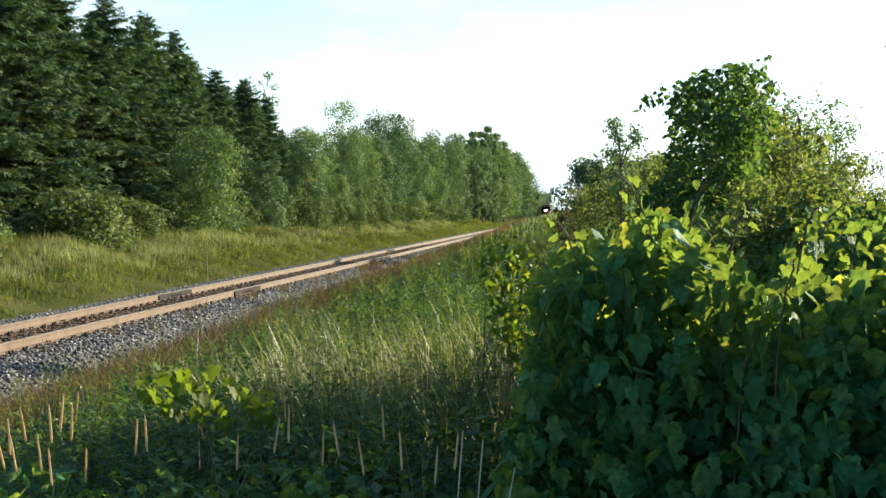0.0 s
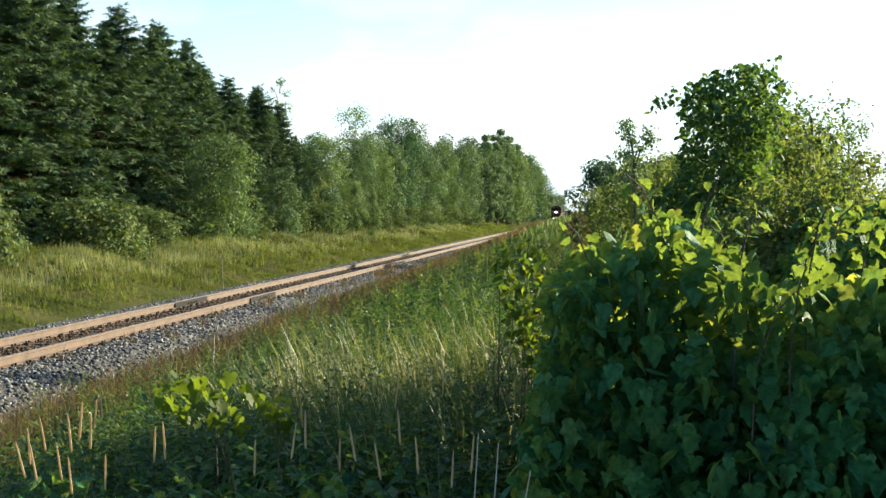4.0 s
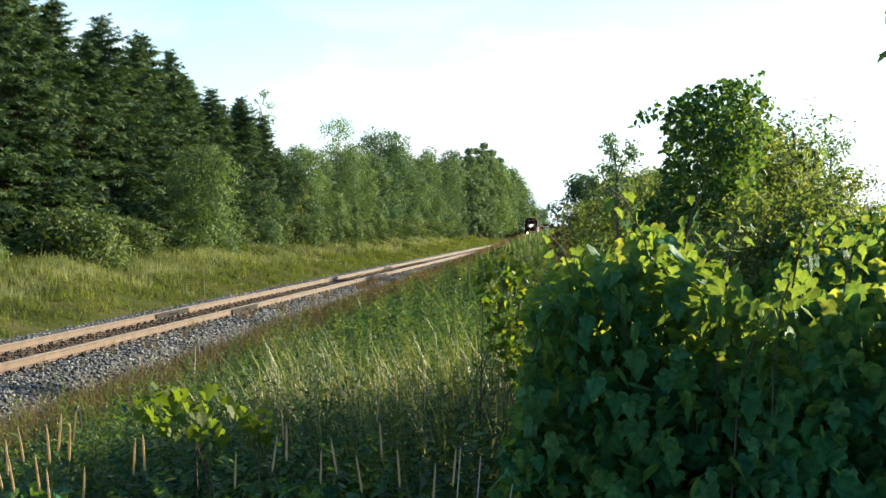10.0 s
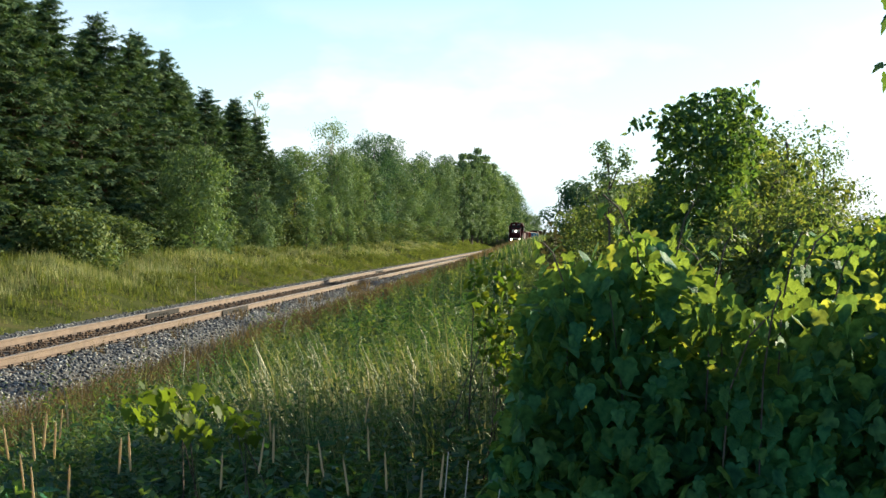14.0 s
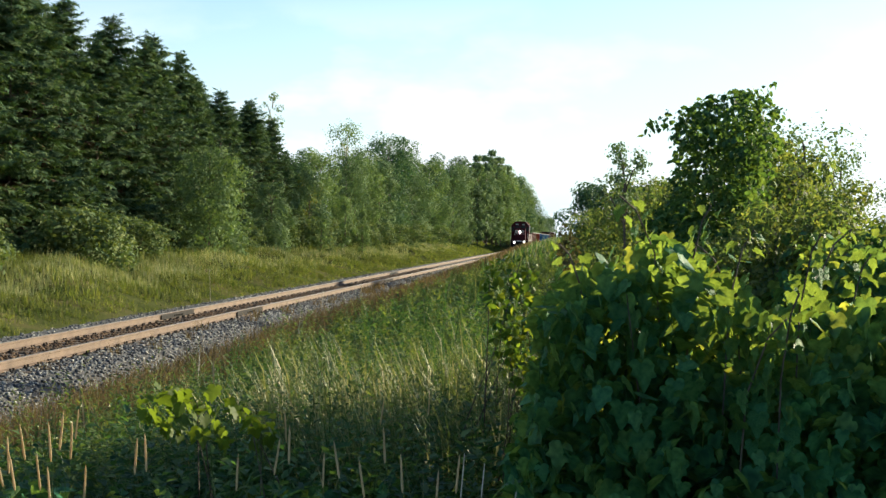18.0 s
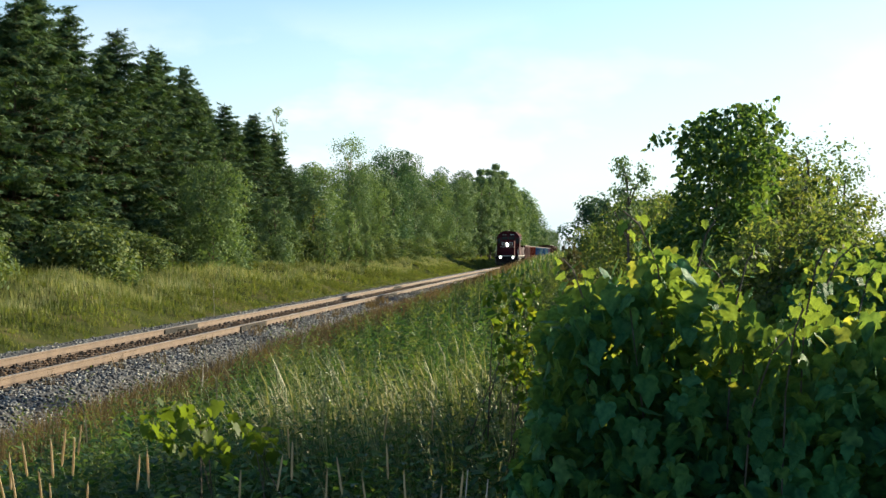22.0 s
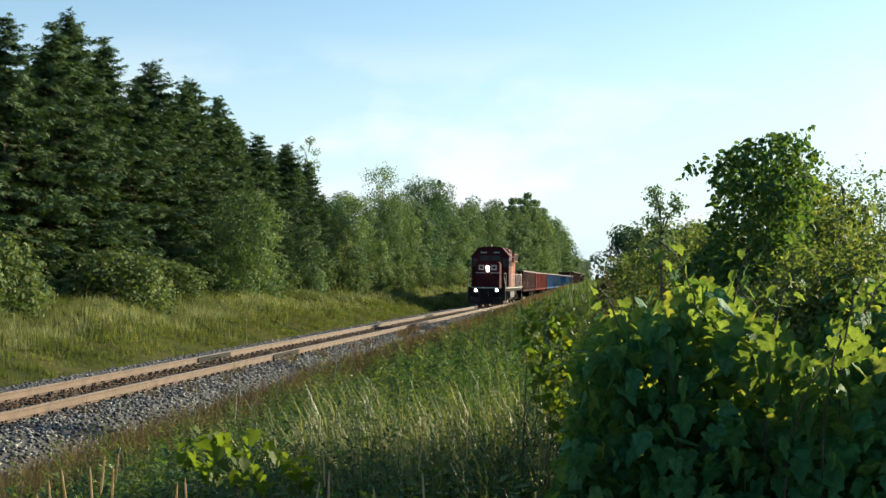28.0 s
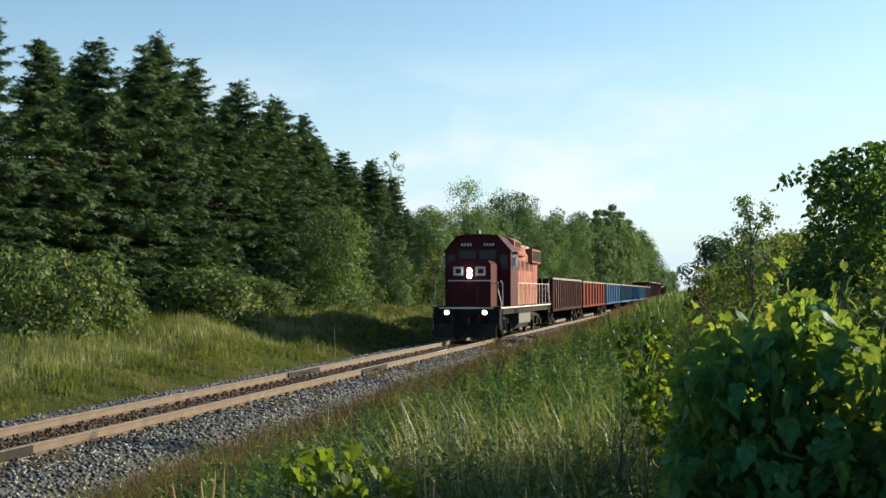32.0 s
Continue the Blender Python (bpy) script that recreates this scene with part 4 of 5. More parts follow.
def in_patch(x, y, z, u):
    d = ((x + 1.66) / 0.38) ** 2 + ((y - 5.5) / 0.35) ** 2 + ((z - 1.35 + 0.14 * (x + 1.7)) / 0.15) ** 2
    return (d < 1 + 0.4 * bump3(x * 2, y, z)) & (u < 0.25 + 0.75 * (bump3(x * 4, y * 2, z * 4) > 0))


thicket("vine_sprig", "yellow-green vine sprig with painted-in sun above the grass", "plant", in_patch, (-2.4, 5.0, 0.9), (-1.0, 6.0, 1.6), 140, 0.066, 140, mat=LEAF_LIT, seed=9, stems=6)


def in_floor(x, y, z, u):
    return (z < 1.02 + 0.10 * bump3(x * 1.5, y, 0 * z) - 0.06 * np.abs(x + 1.2)) & (z > ground(x, y) + 0.05)


thicket("ground_vine", "shaded low tangle of vine leaves in the grass", "plant", in_floor, (-3.4, 4.0, 0.1), (-0.3, 6.0, 1.3), 3600, 0.085, 0, seed=13, stems=12, shape=BROAD)


# ---- grass and weeds ----
def sown(name, label, x, y, height, width, mat, lean=0.28, seed=0, sink=0.03, arch=False, comb=None):
    g = np.random.default_rng(seed)
    n = len(x)
    z = ground(x, y) - sink
    t = turns(g.uniform(0, 2 * pi, n) if comb is None else comb + g.normal(0, 0.7, n), pi / 2 - np.abs(g.normal(0, lean, n)), g.uniform(-0.4, 0.4, n), np.stack([width, height, height], -1))
    me = tiled(name, ARCH_V if arch else BLADE_V, ARCH_F if arch else BLADE_F, t, np.stack([x, y, z], -1), mat)
    return tagged(new(name, me), label, "grass", kind="stuff")


def rank(x, y):
    """How rankly the meadow grows: low in the hollows, high on the clumps."""
    return 0.86 + 0.34 * wobble(x, y, 0.36, 6.0) + 0.26 * wobble(x, y, 1.1, 8.0)


def tufts(g, c, cx, cy, per, spread):
    """Blade feet gathered into c tufts round cx, cy."""
    x = (cx[:, None] + g.normal(0, 1, (c, per)) * spread[:, None]).ravel()
    y = (cy[:, None] + g.normal(0, 1, (c, per)) * spread[:, None]).ravel()
    return x, y


def leafy(name, label, x, y, h, k, leaf, mat, seed, broad=0.62, rise=0.75):
    """Upright weeds: a leaning stem at each x, y with k leaves turned round it, smaller towards the tip."""
    g = np.random.default_rng(seed)
    n = len(x)
    f = (np.arange(k) + 0.5) / k
    ang = g.uniform(0, 2 * pi, n)[:, None] + np.arange(k)[None] * 2.4
    bx = x[:, None] + g.normal(0, 0.16, n)[:, None] * h[:, None] * f[None] ** 2
    by = y[:, None] + g.normal(0, 0.16, n)[:, None] * h[:, None] * f[None] ** 2
    bz = ground(x, y)[:, None] + h[:, None] * (0.15 + 0.85 * f[None])
    size = (leaf[:, None] * (1.0 - 0.5 * f[None]) * g.uniform(0.7, 1.25, (n, 1))).ravel()
    t = turns(ang.ravel(), g.uniform(-0.1, rise, n * k), g.normal(0, 0.3, n * k), np.stack([size * broad, size, size], -1))
    me = tiled(name, LEAF_V, LEAF_F, t, np.stack([bx.ravel(), by.ravel(), bz.ravel()], -1), mat)
    return tagged(new(name, me), label, "weeds", kind="stuff")


def grow():
    g = np.random.default_rng(21)
    # meadow between the camera and the track: tufts, each a fan of blades
    c, per = 2300, 24
    cy_, cx_ = 3.4 + 240 * g.random(c) ** 2.6, g.uniform(-7.2, 1.0, c)
    x, y = tufts(g, c, cx_, cy_, per, np.clip(cy_ / 60, 0.05, 0.4))
    tall_ = np.repeat(g.uniform(0.5, 1.3, c), per)
    keep = (x > -0.6 * y - 0.6) & (x < 1.2) & (x > -7.2) & (y > 3.2) & ((x < -0.35) | (y > 6.9))
    x, y, tall_ = x[keep], y[keep], tall_[keep]
    far = np.clip(y / 22, 0.45, 5.0)
    hgt = rank(x, y) * np.interp(y, [4, 5.6, 6.6], [0.75, 0.8, 1.0]) * tall_ * g.uniform(0.35, 0.9, len(x)) * np.interp(x, [-7.4, -5.5, -3.5, 0], [0.5, 0.6, 1.0, 1.0])
    dry = (x < -5.6 + 0.5 * wobble(x, y, 2.0, 5.0)) & (y > 12 + g.uniform(-2, 4, len(x)))
    sown("meadow_grass", "tall green meadow grass", x[~dry], y[~dry], hgt[~dry], 0.013 * far[~dry] * g.uniform(0.6, 1.6, (~dry).sum()), GRASS_NEAR, 0.42, 22, arch=True)
    # dry grass along the ballast, low close by
    c, per = 1900, 16
    cy_, cx_ = 9.5 + 150 * g.random(c) ** 2.2, -7.45 + 2.1 * g.random(c)
    x2, y2 = tufts(g, c, cx_, cy_, per, np.clip(cy_ / 90, 0.10, 0.5))
    xd, yd = np.concatenate([x[dry], x2]), np.concatenate([y[dry], y2])
    xd = np.maximum(xd, -7.7)
    sown("dry_verge_grass", "brownish dry grass along the ballast", xd, yd, g.uniform(0.3, 0.95, len(xd)) * np.interp(yd, [11, 20, 30], [0.75, 0.85, 1.0]) * np.interp(xd, [-7.4, -6.7], [0.5, 1.0]),
         0.012 * np.clip(yd / 22, 0.4, 5.0), GRASS_DRY, 0.3, 23, arch=True)
    # rusty clumps of weed against the near rail
    c, per = 26, 22
    cy_, cx_ = 14 + 46 * g.random(c) ** 1.2, TRACK_X + g.uniform(0.95, 1.7, c)
    x, y = tufts(g, c, cx_, cy_, per, np.full(c, 0.09))
    sown("track_weeds", "rusty brown weed clumps beside the rail", x, y, g.uniform(0.12, 0.34, len(x)) + 0.42, 0.012 * np.clip(y / 22, 0.8, 3), GRASS_DRY, 0.25, 30, arch=True)
    # bank across the track: low tufts that lie over one another
    c, per = 11500, 12
    cy_, cx_ = 21 + 230 * g.random(c) ** 2.1, g.uniform(-24.5, -13.8, c)
    x, y = tufts(g, c, cx_, cy_, per, g.uniform(0.08, 0.22, c) * np.clip(cy_ / 50, 0.7, 2.0))
    x = np.minimum(x, -13.7)
    lump = np.repeat(g.uniform(0.35, 1.35, c), per) * (1 + 0.55 * wobble(x, y, 0.9, 7.0))
    sown("bank_grass", "sunlit yellow-green tufts of grass on the bank", x, y, np.clip(0.27 * lump, 0.06, 1) * g.uniform(0.6, 1.2, len(x)) * np.interp(x, [-24, -17, -14.5, -13.7], [1.0, 0.9, 0.7, 0.4]),
         0.034 * np.clip(y / 45, 0.6, 3.0) * g.uniform(0.6, 1.5, len(x)), GRASS_BANK, 1.0, 24)
    n = 15000
    y = 21 + 130 * g.random(n) ** 1.6
    x = g.uniform(-23, -14.2, n)
    keep = wobble(x, y, 1.5, 3.3) + 0.5 * wobble(x, y, 0.5, 1.3) > -0.2
    x, y = x[keep], y[keep]
    leafy("bank_weeds", "low leafy weeds among the grass of the bank", x, y, g.uniform(0.12, 0.36, len(x)) * (1 + 0.5 * wobble(x, y, 0.7, 5.0)), 12, 0.085 * np.clip(y / 40, 0.7, 2.0), BANK_WEED, 25)
    # short grass round the standpoint and the tawny field beyond the hedge
    n = 9000
    sown("short_grass", "short trodden grass", g.uniform(-7, 9, n), g.uniform(-9, 4.2, n), g.uniform(0.08, 0.3, n), 0.012 * g.uniform(0.7, 1.4, n), GRASS_NEAR, 0.6, 28)
    n = 9000
    sown("tawny_field_grass", "tall tawny grass in the field", g.uniform(2.6, 16, n), 9 + 45 * g.random(n) ** 1.5, g.uniform(0.5, 1.25, n), 0.02 * g.uniform(0.7, 1.4, n), GRASS_DRY, 0.3, 29)
    # tall feathery grass along the crest of the bank, in waves
    c, per = 2300, 14
    cy_ = 28 + 150 * g.random(c) ** 1.5
    cx_ = -18.3 + g.normal(0, 0.9, c) + 0.5 * wobble(0 * cy_, cy_, 4.0, 1.0)
    x, y = tufts(g, c, cx_, cy_, per, g.uniform(0.10, 0.25, c))
    sown("crest_grass", "tall feathery pale grass along the crest of the bank", x, y, np.repeat(g.uniform(0.4, 1.1, c), per) * g.uniform(0.3, 0.6, c * per), 0.015 * np.clip(y / 45, 0.6, 3.0), GRASS_CREST, 1.0, 26, arch=True, comb=1.0 + 1.2 * wobble(x, y, 1.2, 2.0))
    # a stand of long arching pale grass beside the thicket
    c, per = 190, 18
    cx_, cy_ = g.uniform(-2.5, -0.3, c), g.uniform(6.6, 11.0, c)
    x, y = tufts(g, c, cx_, cy_, per, np.full(c, 0.10))
    sown("arching_grass", "long arching pale green grass", x, y, np.repeat(g.uniform(0.6, 1.1, c), per) * g.uniform(0.6, 1.0, c * per), 0.010 * g.uniform(0.6, 1.5, c * per), STRAW, 0.40, 27, arch=True, comb=-1.3 + 0.8 * wobble(x, y, 1.0, 3.0))
    # leafy weeds in stands, and taller ones with yellow-green tips standing out of them
    n = 6400
    y = 6.3 + 50 * g.random(n) ** 1.9
    x = g.uniform(-5.2, 0.4, n)
    keep = wobble(x, y, 0.8, 4.4) + 0.6 * wobble(x, y, 0.3, 2.2) > -0.25
    x, y = x[keep], y[keep]
    h = g.uniform(0.4, 0.95, len(x)) * np.clip(1.25 - y / 60, 0.6, 1) * rank(x, y) * np.interp(x, [-5.2, -3.4], [0.5, 1.0])
    leafy("leafy_weeds", "leafy green weeds among the grass", x, y, h, 24, 0.115 * np.clip(y / 14, 0.75, 1.6), WEED, 31)
    n = 420
    x, y = g.uniform(-3.4, -0.4, n), g.uniform(4.9, 8.2, n)
    leafy("broad_weeds", "lush broad-leaved weeds in the shade of the thicket", x, y, g.uniform(0.45, 0.78, n), 18, np.full(n, 0.125), WEED, 38, 0.85)
    c, per = 260, 5
    cy_, cx_ = 6.4 + 40 * g.random(c) ** 1.7, g.uniform(-5.0, 0.2, c)
    x, y = tufts(g, c, cx_, cy_, per, np.full(c, 0.14))
    h = np.repeat(g.uniform(0.75, 1.1, c), per) * g.uniform(0.8, 1.1, c * per) * np.interp(x, [-5.2, -3.4], [0.6, 1.0])
    leafy("goldenrod", "tall weeds with yellow-green upright tips", x, y, h, 30, 0.10 * np.clip(y / 14, 0.75, 1.6), TIPS, 32, 0.4, 1.1)


grow()


def seed_heads():
    """Timothy grass: thin stems with ripe pale heads, close to the camera."""
    g = np.random.default_rng(33)
    bm = bmesh.new()
    tube(bm, [(0, 0, 0), (0, 0, 0.016), (0, 0, 0.065), (0, 0, 0.11), (0, 0, 0.135)], 0.0050, 7, 0.0032)
    for v in bm.verts:
        s = 0.4 if v.co.z < 0.001 else 0.35 if v.co.z > 0.13 else 1.0
        v.co.x, v.co.y = v.co.x * s, v.co.y * s
    head = bpy.data.meshes.new("seed_head")
    bm.to_mesh(head)
    bm.free()
    head.materials.append(SEED)
    bm = bmesh.new()
    tube(bm, [(0, 0, -0.85), (0.01, 0, -0.4), (0, 0, 0)], 0.0022, 4, 0.0014)
    stem = bpy.data.meshes.new("stem")
    bm.to_mesh(stem)
    bm.free()
    stem.materials.append(GRASS_NEAR)
    spots = [(-2.02, 4.31, 1.23), (-2.04, 4.4, 1.26), (-1.93, 4.21, 1.24), (-2.03, 4.51, 1.29), (-1.97, 4.51, 1.18), (-1.85, 4.32, 1.17), (-1.78, 4.23, 1.38), (-1.74, 4.23, 1.35), (-1.81, 4.23, 1.34), (-1.81, 4.53, 1.14), (-1.59, 4.45, 1.26), (-1.48, 4.26, 1.31)]
    spots += [(x, y, 1.24 + g.uniform(-0.12, 0.12) + 0.02 * (y - 4.5)) for x, y in ((-1.2, 4.4), (-1.1, 4.55), (-1.0, 4.35), (-0.95, 4.7), (-0.85, 4.5), (-0.75, 4.45), (-0.7, 4.6), (-0.6, 4.35), (-0.5, 4.5), (-0.42, 4.4),
                                                                                    (-1.3, 5.6), (-1.0, 6.4), (-2.4, 6.0), (-2.2, 5.4), (-0.8, 6.8), (-1.9, 6.5))]
    for x, y, z in spots:
        root = thing("timothy_grass", "timothy grass stalk with a ripe pale seed head", "grass stalk", "timothy stalks in the foreground",
                     at=Matrix.Translation((x, y, z)) @ pose(0, 0, 0, g.uniform(-8, 8), g.uniform(-12, 8), 0))
        for nm, me in (("seed_head", head), ("stem", stem)):
            ob = new(nm, me)
            ob.parent = root


seed_heads()


def dead_stalks():
    """Pale dead weed stalks standing along the near edge of the ballast."""
    g = np.random.default_rng(35)
    for x, y, h in ((-7.4, 33.5, 1.0), (-7.5, 36.5, 1.15), (-7.3, 39.5, 0.9), (-7.6, 31.0, 0.8), (-7.2, 28.0, 0.9), (-7.4, 43.0, 1.2), (-7.3, 24.5, 0.8), (-6.6, 22.0, 0.9), (-5.2, 17.0, 0.8), (-4.6, 20.5, 0.9), (-0.42, 4.2, 0.93), (-0.36, 4.25, 0.88), (-0.30, 4.2, 0.80), (-13.9, 47.0, 1.3)):
        bm = bmesh.new()
        dx, dy = g.uniform(-0.12, 0.12, 2)
        tube(bm, [(0, 0, -0.05), (dx * 0.4, dy * 0.4, h * 0.6), (dx, dy, h)], 0.011 if y > 8 else 0.004, 5, 0.004 if y > 8 else 0.002)
        for k in range(3 if y > 8 else 0):
            z, a = h * g.uniform(0.55, 0.9), g.uniform(0, 6.3)
            tube(bm, [(dx * z / h, dy * z / h, z), (dx + cos(a) * 0.08, dy + sin(a) * 0.08, z + 0.12)], 0.005, 4, 0.002)
        ob = part("dead_stalk", bm, PALE_BARK, None)
        ob.matrix_basis = Matrix.Translation((x, y, float(ground(x, y))))
        tagged(ob, "pale dry weed stalk standing in the grass", "weed stalk", "dead stalks along the track")


dead_stalks()


def overhang():
    """A leafy shoot that leans in above the thicket."""
    root = thing("leaning_shoot", "leafy green shoot leaning out above the thicket", "plant", at=pose(1.49, 5.3, 0.02))
    bm = bmesh.new()
    tube(bm, [(0.2, 0.1, 0.55), (0.22, 0.0, 1.8), (0.05, -0.1, 2.7), (-0.22, -0.2, 3.06)], 0.012, 6, 0.003)
    tube(bm, [(0.10, -0.06, 2.5), (-0.08, -0.12, 2.70), (-0.24, -0.16, 2.76)], 0.006, 5, 0.002)
    part("stem", bm, BARK, root)
    g = np.random.default_rng(36)
    leaf = mesh_of("leaf", [(x * 0.5 * 0.085, y * 0.085, z * 0.085) for x, y, z in GRAPE_V], GRAPE_F, VINE_DARK)
    spots = [(-0.26, -0.2, 3.05), (-0.18, -0.2, 3.0), (-0.12, -0.18, 3.02), (-0.24, -0.2, 2.98), (-0.05, -0.15, 2.92), (0, -0.1, 2.85), (-0.24, -0.16, 2.76), (-0.18, -0.14, 2.73), (-0.25, -0.16, 2.80), (-0.12, -0.12, 2.74),
             (0.05, -0.1, 2.6), (0.1, -0.05, 2.45), (0.16, -0.03, 2.3), (0.2, 0, 2.1), (0.1, -0.1, 2.75), (-0.08, -0.15, 2.98)]
    for p in spots:
        ob = new("leaf", leaf)
        ob.parent = root
        ob.matrix_basis = Matrix.Translation(p) @ pose(0, 0, 0, g.uniform(-70, 10), g.uniform(-40, 40), g.uniform(0, 360))


overhang()

# ---- train ----
FRONT_AT_END, SPEED = 53.6, 11.45      # metres along y at 32 s; metres a second


def wheelset(parent, y, r):
    bm = bmesh.new()
    tube(bm, [(-0.9, 0, 0), (0.9, 0, 0)], 0.08, 8)
    for s in (-1, 1):
        tube(bm, [(s * 0.70, 0, 0), (s * 0.73, 0, 0)], r + 0.03, 24)
        tube(bm, [(s * 0.73, 0, 0), (s * 0.83, 0, 0)], r, 24)
        for k in range(5):
            a = 2 * pi * k / 5
            box(bm, s * 0.84, cos(a) * r * 0.5, sin(a) * r * 0.5, 0.02, 0.06, 0.06)
    ob = part("wheelset", bm, LOCO_BLACK, parent)
    ob.matrix_basis = pose(0, y, r)
    return ob


def truck(parent, y, base, r):
    bm = bmesh.new()
    for s in (-1, 1):
        prism(bm, [(y - base / 2 - 0.55, 0.62), (y - base / 2 - 0.3, 0.85), (y - 0.5, 0.98), (y + 0.5, 0.98), (y + base / 2 + 0.3, 0.85), (y + base / 2 + 0.55, 0.62),
                   (y + base / 2 + 0.2, 0.40), (y + 0.5, 0.33), (y - 0.5, 0.33), (y - base / 2 - 0.2, 0.40)], s * 1.02 - 0.09, s * 1.02 + 0.09)
        for k in (-1, 1):
            box(bm, s * 1.16, y + k * base / 2, r, 0.16, 0.34, 0.34, 0.03)
            tube(bm, [(s * 1.18, y + k * 0.28, 0.42), (s * 1.18, y + k * 0.28, 0.85)], 0.09, 8)
    box(bm, 0, y, 0.7, 1.9, 0.5, 0.3)
    part("truck_frame", bm, LOCO_BLACK, parent, "grimy black cast truck side frames")
    return [wheelset(parent, y - base / 2, r), wheelset(parent, y + base / 2, r)]


def longer(y):
    return y if y < 6.0 else 6.0 + (y - 6.0) * 1.11


def locomotive():
    root = thing("locomotive", "red diesel road-switcher locomotive with lit headlights", "locomotive")
    W = 1.52
    part("underframe", boxes((0, 9.0, 1.28, 2.9, 16.6, 0.30), (0, 9.0, 1.06, 0.9, 16.0, 0.2), bevel=0.02), LOCO_BLACK, root)
    part("walkway", boxes((0, 9.0, 1.455, 3.06, 16.9, 0.05)), LOCO_BLACK, root)
    for s in (-1, 1):
        part("sill_stripe", boxes((s * 1.538, 9.0, 1.43, 0.012, 16.9, 0.06)), WHITE_PAINT, root, "narrow white sill stripe")
    part("front_sill_stripe", boxes((0, 0.545, 1.43, 2.4, 0.012, 0.07)), WHITE_PAINT, root, "white end sill stripe")
    # ends: pilot, plough, steps, coupler
    for y, d in ((0.55, 1), (17.45, -1)):
        part("pilot", boxes((0, y + d * 0.12, 0.93, 2.9, 0.14, 0.88), bevel=0.02), LOCO_BLACK, root)
        bm = bmesh.new()
        prism(bm, [(y - d * 0.05, 0.72), (y - d * 0.34, 0.16), (y - d * 0.26, 0.16), (y + d * 0.04, 0.72)], -1.35, 1.35)
        part("snow_plough", bm, LOCO_BLACK, root)
        part("coupler", boxes((0, y - d * 0.3, 0.86, 0.22, 0.6, 0.26), (0.06, y - d * 0.56, 0.86, 0.34, 0.2, 0.30), bevel=0.03), LOCO_BLACK, root)
        for s in (-1, 1):
            part("steps", boxes(*[(s * 1.30, y + d * 0.42, z, 0.42, 0.42, 0.04) for z in (0.32, 0.66, 1.0, 1.3)], (s * 1.51, y + d * 0.22, 0.85, 0.03, 0.05, 1.1), (s * 1.51, y + d * 0.64, 0.85, 0.03, 0.05, 1.1)), LOCO_BLACK, root)
            part("grab_rail", tubes(([(s * 1.50, y + d * 0.2, 0.5), (s * 1.50, y + d * 0.2, 1.7), (s * 1.38, y + d * 0.12, 2.2), (s * 1.38, y + d * 0.12, 2.55)], 0.022),
                                    ([(s * 1.50, y + d * 0.66, 0.5), (s * 1.50, y + d * 0.66, 2.5), (s * 1.40, y + d * 0.8, 2.62)], 0.022)), RAILING, root, "pale painted grab rail")
        for s in (-1, 1):
            part("end_rail", tubes(([(s * 1.38, y + d * 0.12, 2.5), (s * 0.5, y + d * 0.12, 2.45), (s * 0.42, y + d * 0.12, 1.5)], 0.014)), LOCO_BLACK, root)
            part("air_hose", tubes(([(s * 0.55, y - d * 0.05, 1.15), (s * 0.55, y - d * 0.2, 0.75), (s * 0.5, y - d * 0.25, 0.5)], 0.03)), LOCO_BLACK, root)
    # nose
    bm = bmesh.new()
    prism_y(bm, [(-0.95, 1.48), (0.95, 1.48), (0.95, 3.36), (0.82, 3.50), (-0.82, 3.50), (-0.95, 3.36)], 1.35, 3.45)
    nose = part("short_hood", bm, LOCO_RED, root)
    part("nose_door", boxes((-0.45, 1.335, 2.2, 0.6, 0.03, 1.3), bevel=0.01), LOCO_RED, nose)
    part("nose_stripe", boxes((0, 1.312, 2.62, 1.9, 0.016, 0.05)), WHITE_PAINT, nose, "thin white stripe")
    # two pale emblem blocks on the nose
    for cx in (-0.50, 0.50):
        part("emblem_block", boxes((cx, 1.338, 3.19, 0.44, 0.012, 0.10), (cx, 1.338, 2.89, 0.44, 0.012, 0.10), (cx - 0.17, 1.338, 3.04, 0.10, 0.012, 0.20), (cx + 0.17, 1.338, 3.04, 0.10, 0.012, 0.20)), WHITE_PAINT, nose, "pale emblem shape")
    # cab
    bm = bmesh.new()
    prism_y(bm, [(-W, 1.48), (W, 1.48), (W, 3.95), (0.95, 4.62), (0.5, 4.70), (-0.5, 4.70), (-0.95, 4.62), (-W, 3.95)], 3.45, 5.75)
    cab = part("cab", bm, LOCO_RED, root)
    bm = bmesh.new()
    prism_y(bm, [(W + 0.05, 3.93), (W + 0.05, 3.99), (0.96, 4.68), (0.5, 4.76), (-0.5, 4.76), (-0.96, 4.68), (-W - 0.05, 3.99), (-W - 0.05, 3.93), (-0.94, 4.61), (-0.5, 4.695), (0.5, 4.695), (0.94, 4.61)], 3.36, 5.85)
    part("cab_roof", bm, LOCO_RED, cab)
    for cx in (-0.46, 0.46):
        part("windshield", boxes((cx, 3.425, 3.82, 0.78, 0.03, 0.42), bevel=0.01), GLASS, cab, "dark windshield glass")
    for s in (-1, 1):
        part("front_door_window", boxes((s * 1.22, 3.425, 3.45, 0.36, 0.03, 0.75), bevel=0.01), GLASS, cab)
        part("side_window", boxes((s * (W + 0.002), 4.35, 3.55, 0.03, 0.75, 0.62), (s * (W + 0.002), 5.2, 3.55, 0.03, 0.6, 0.62), bevel=0.01), GLASS, cab)
        part("sunshade", boxes((s * (W + 0.12), 4.75, 3.95, 0.26, 1.5, 0.03)), LOCO_GREY, cab)
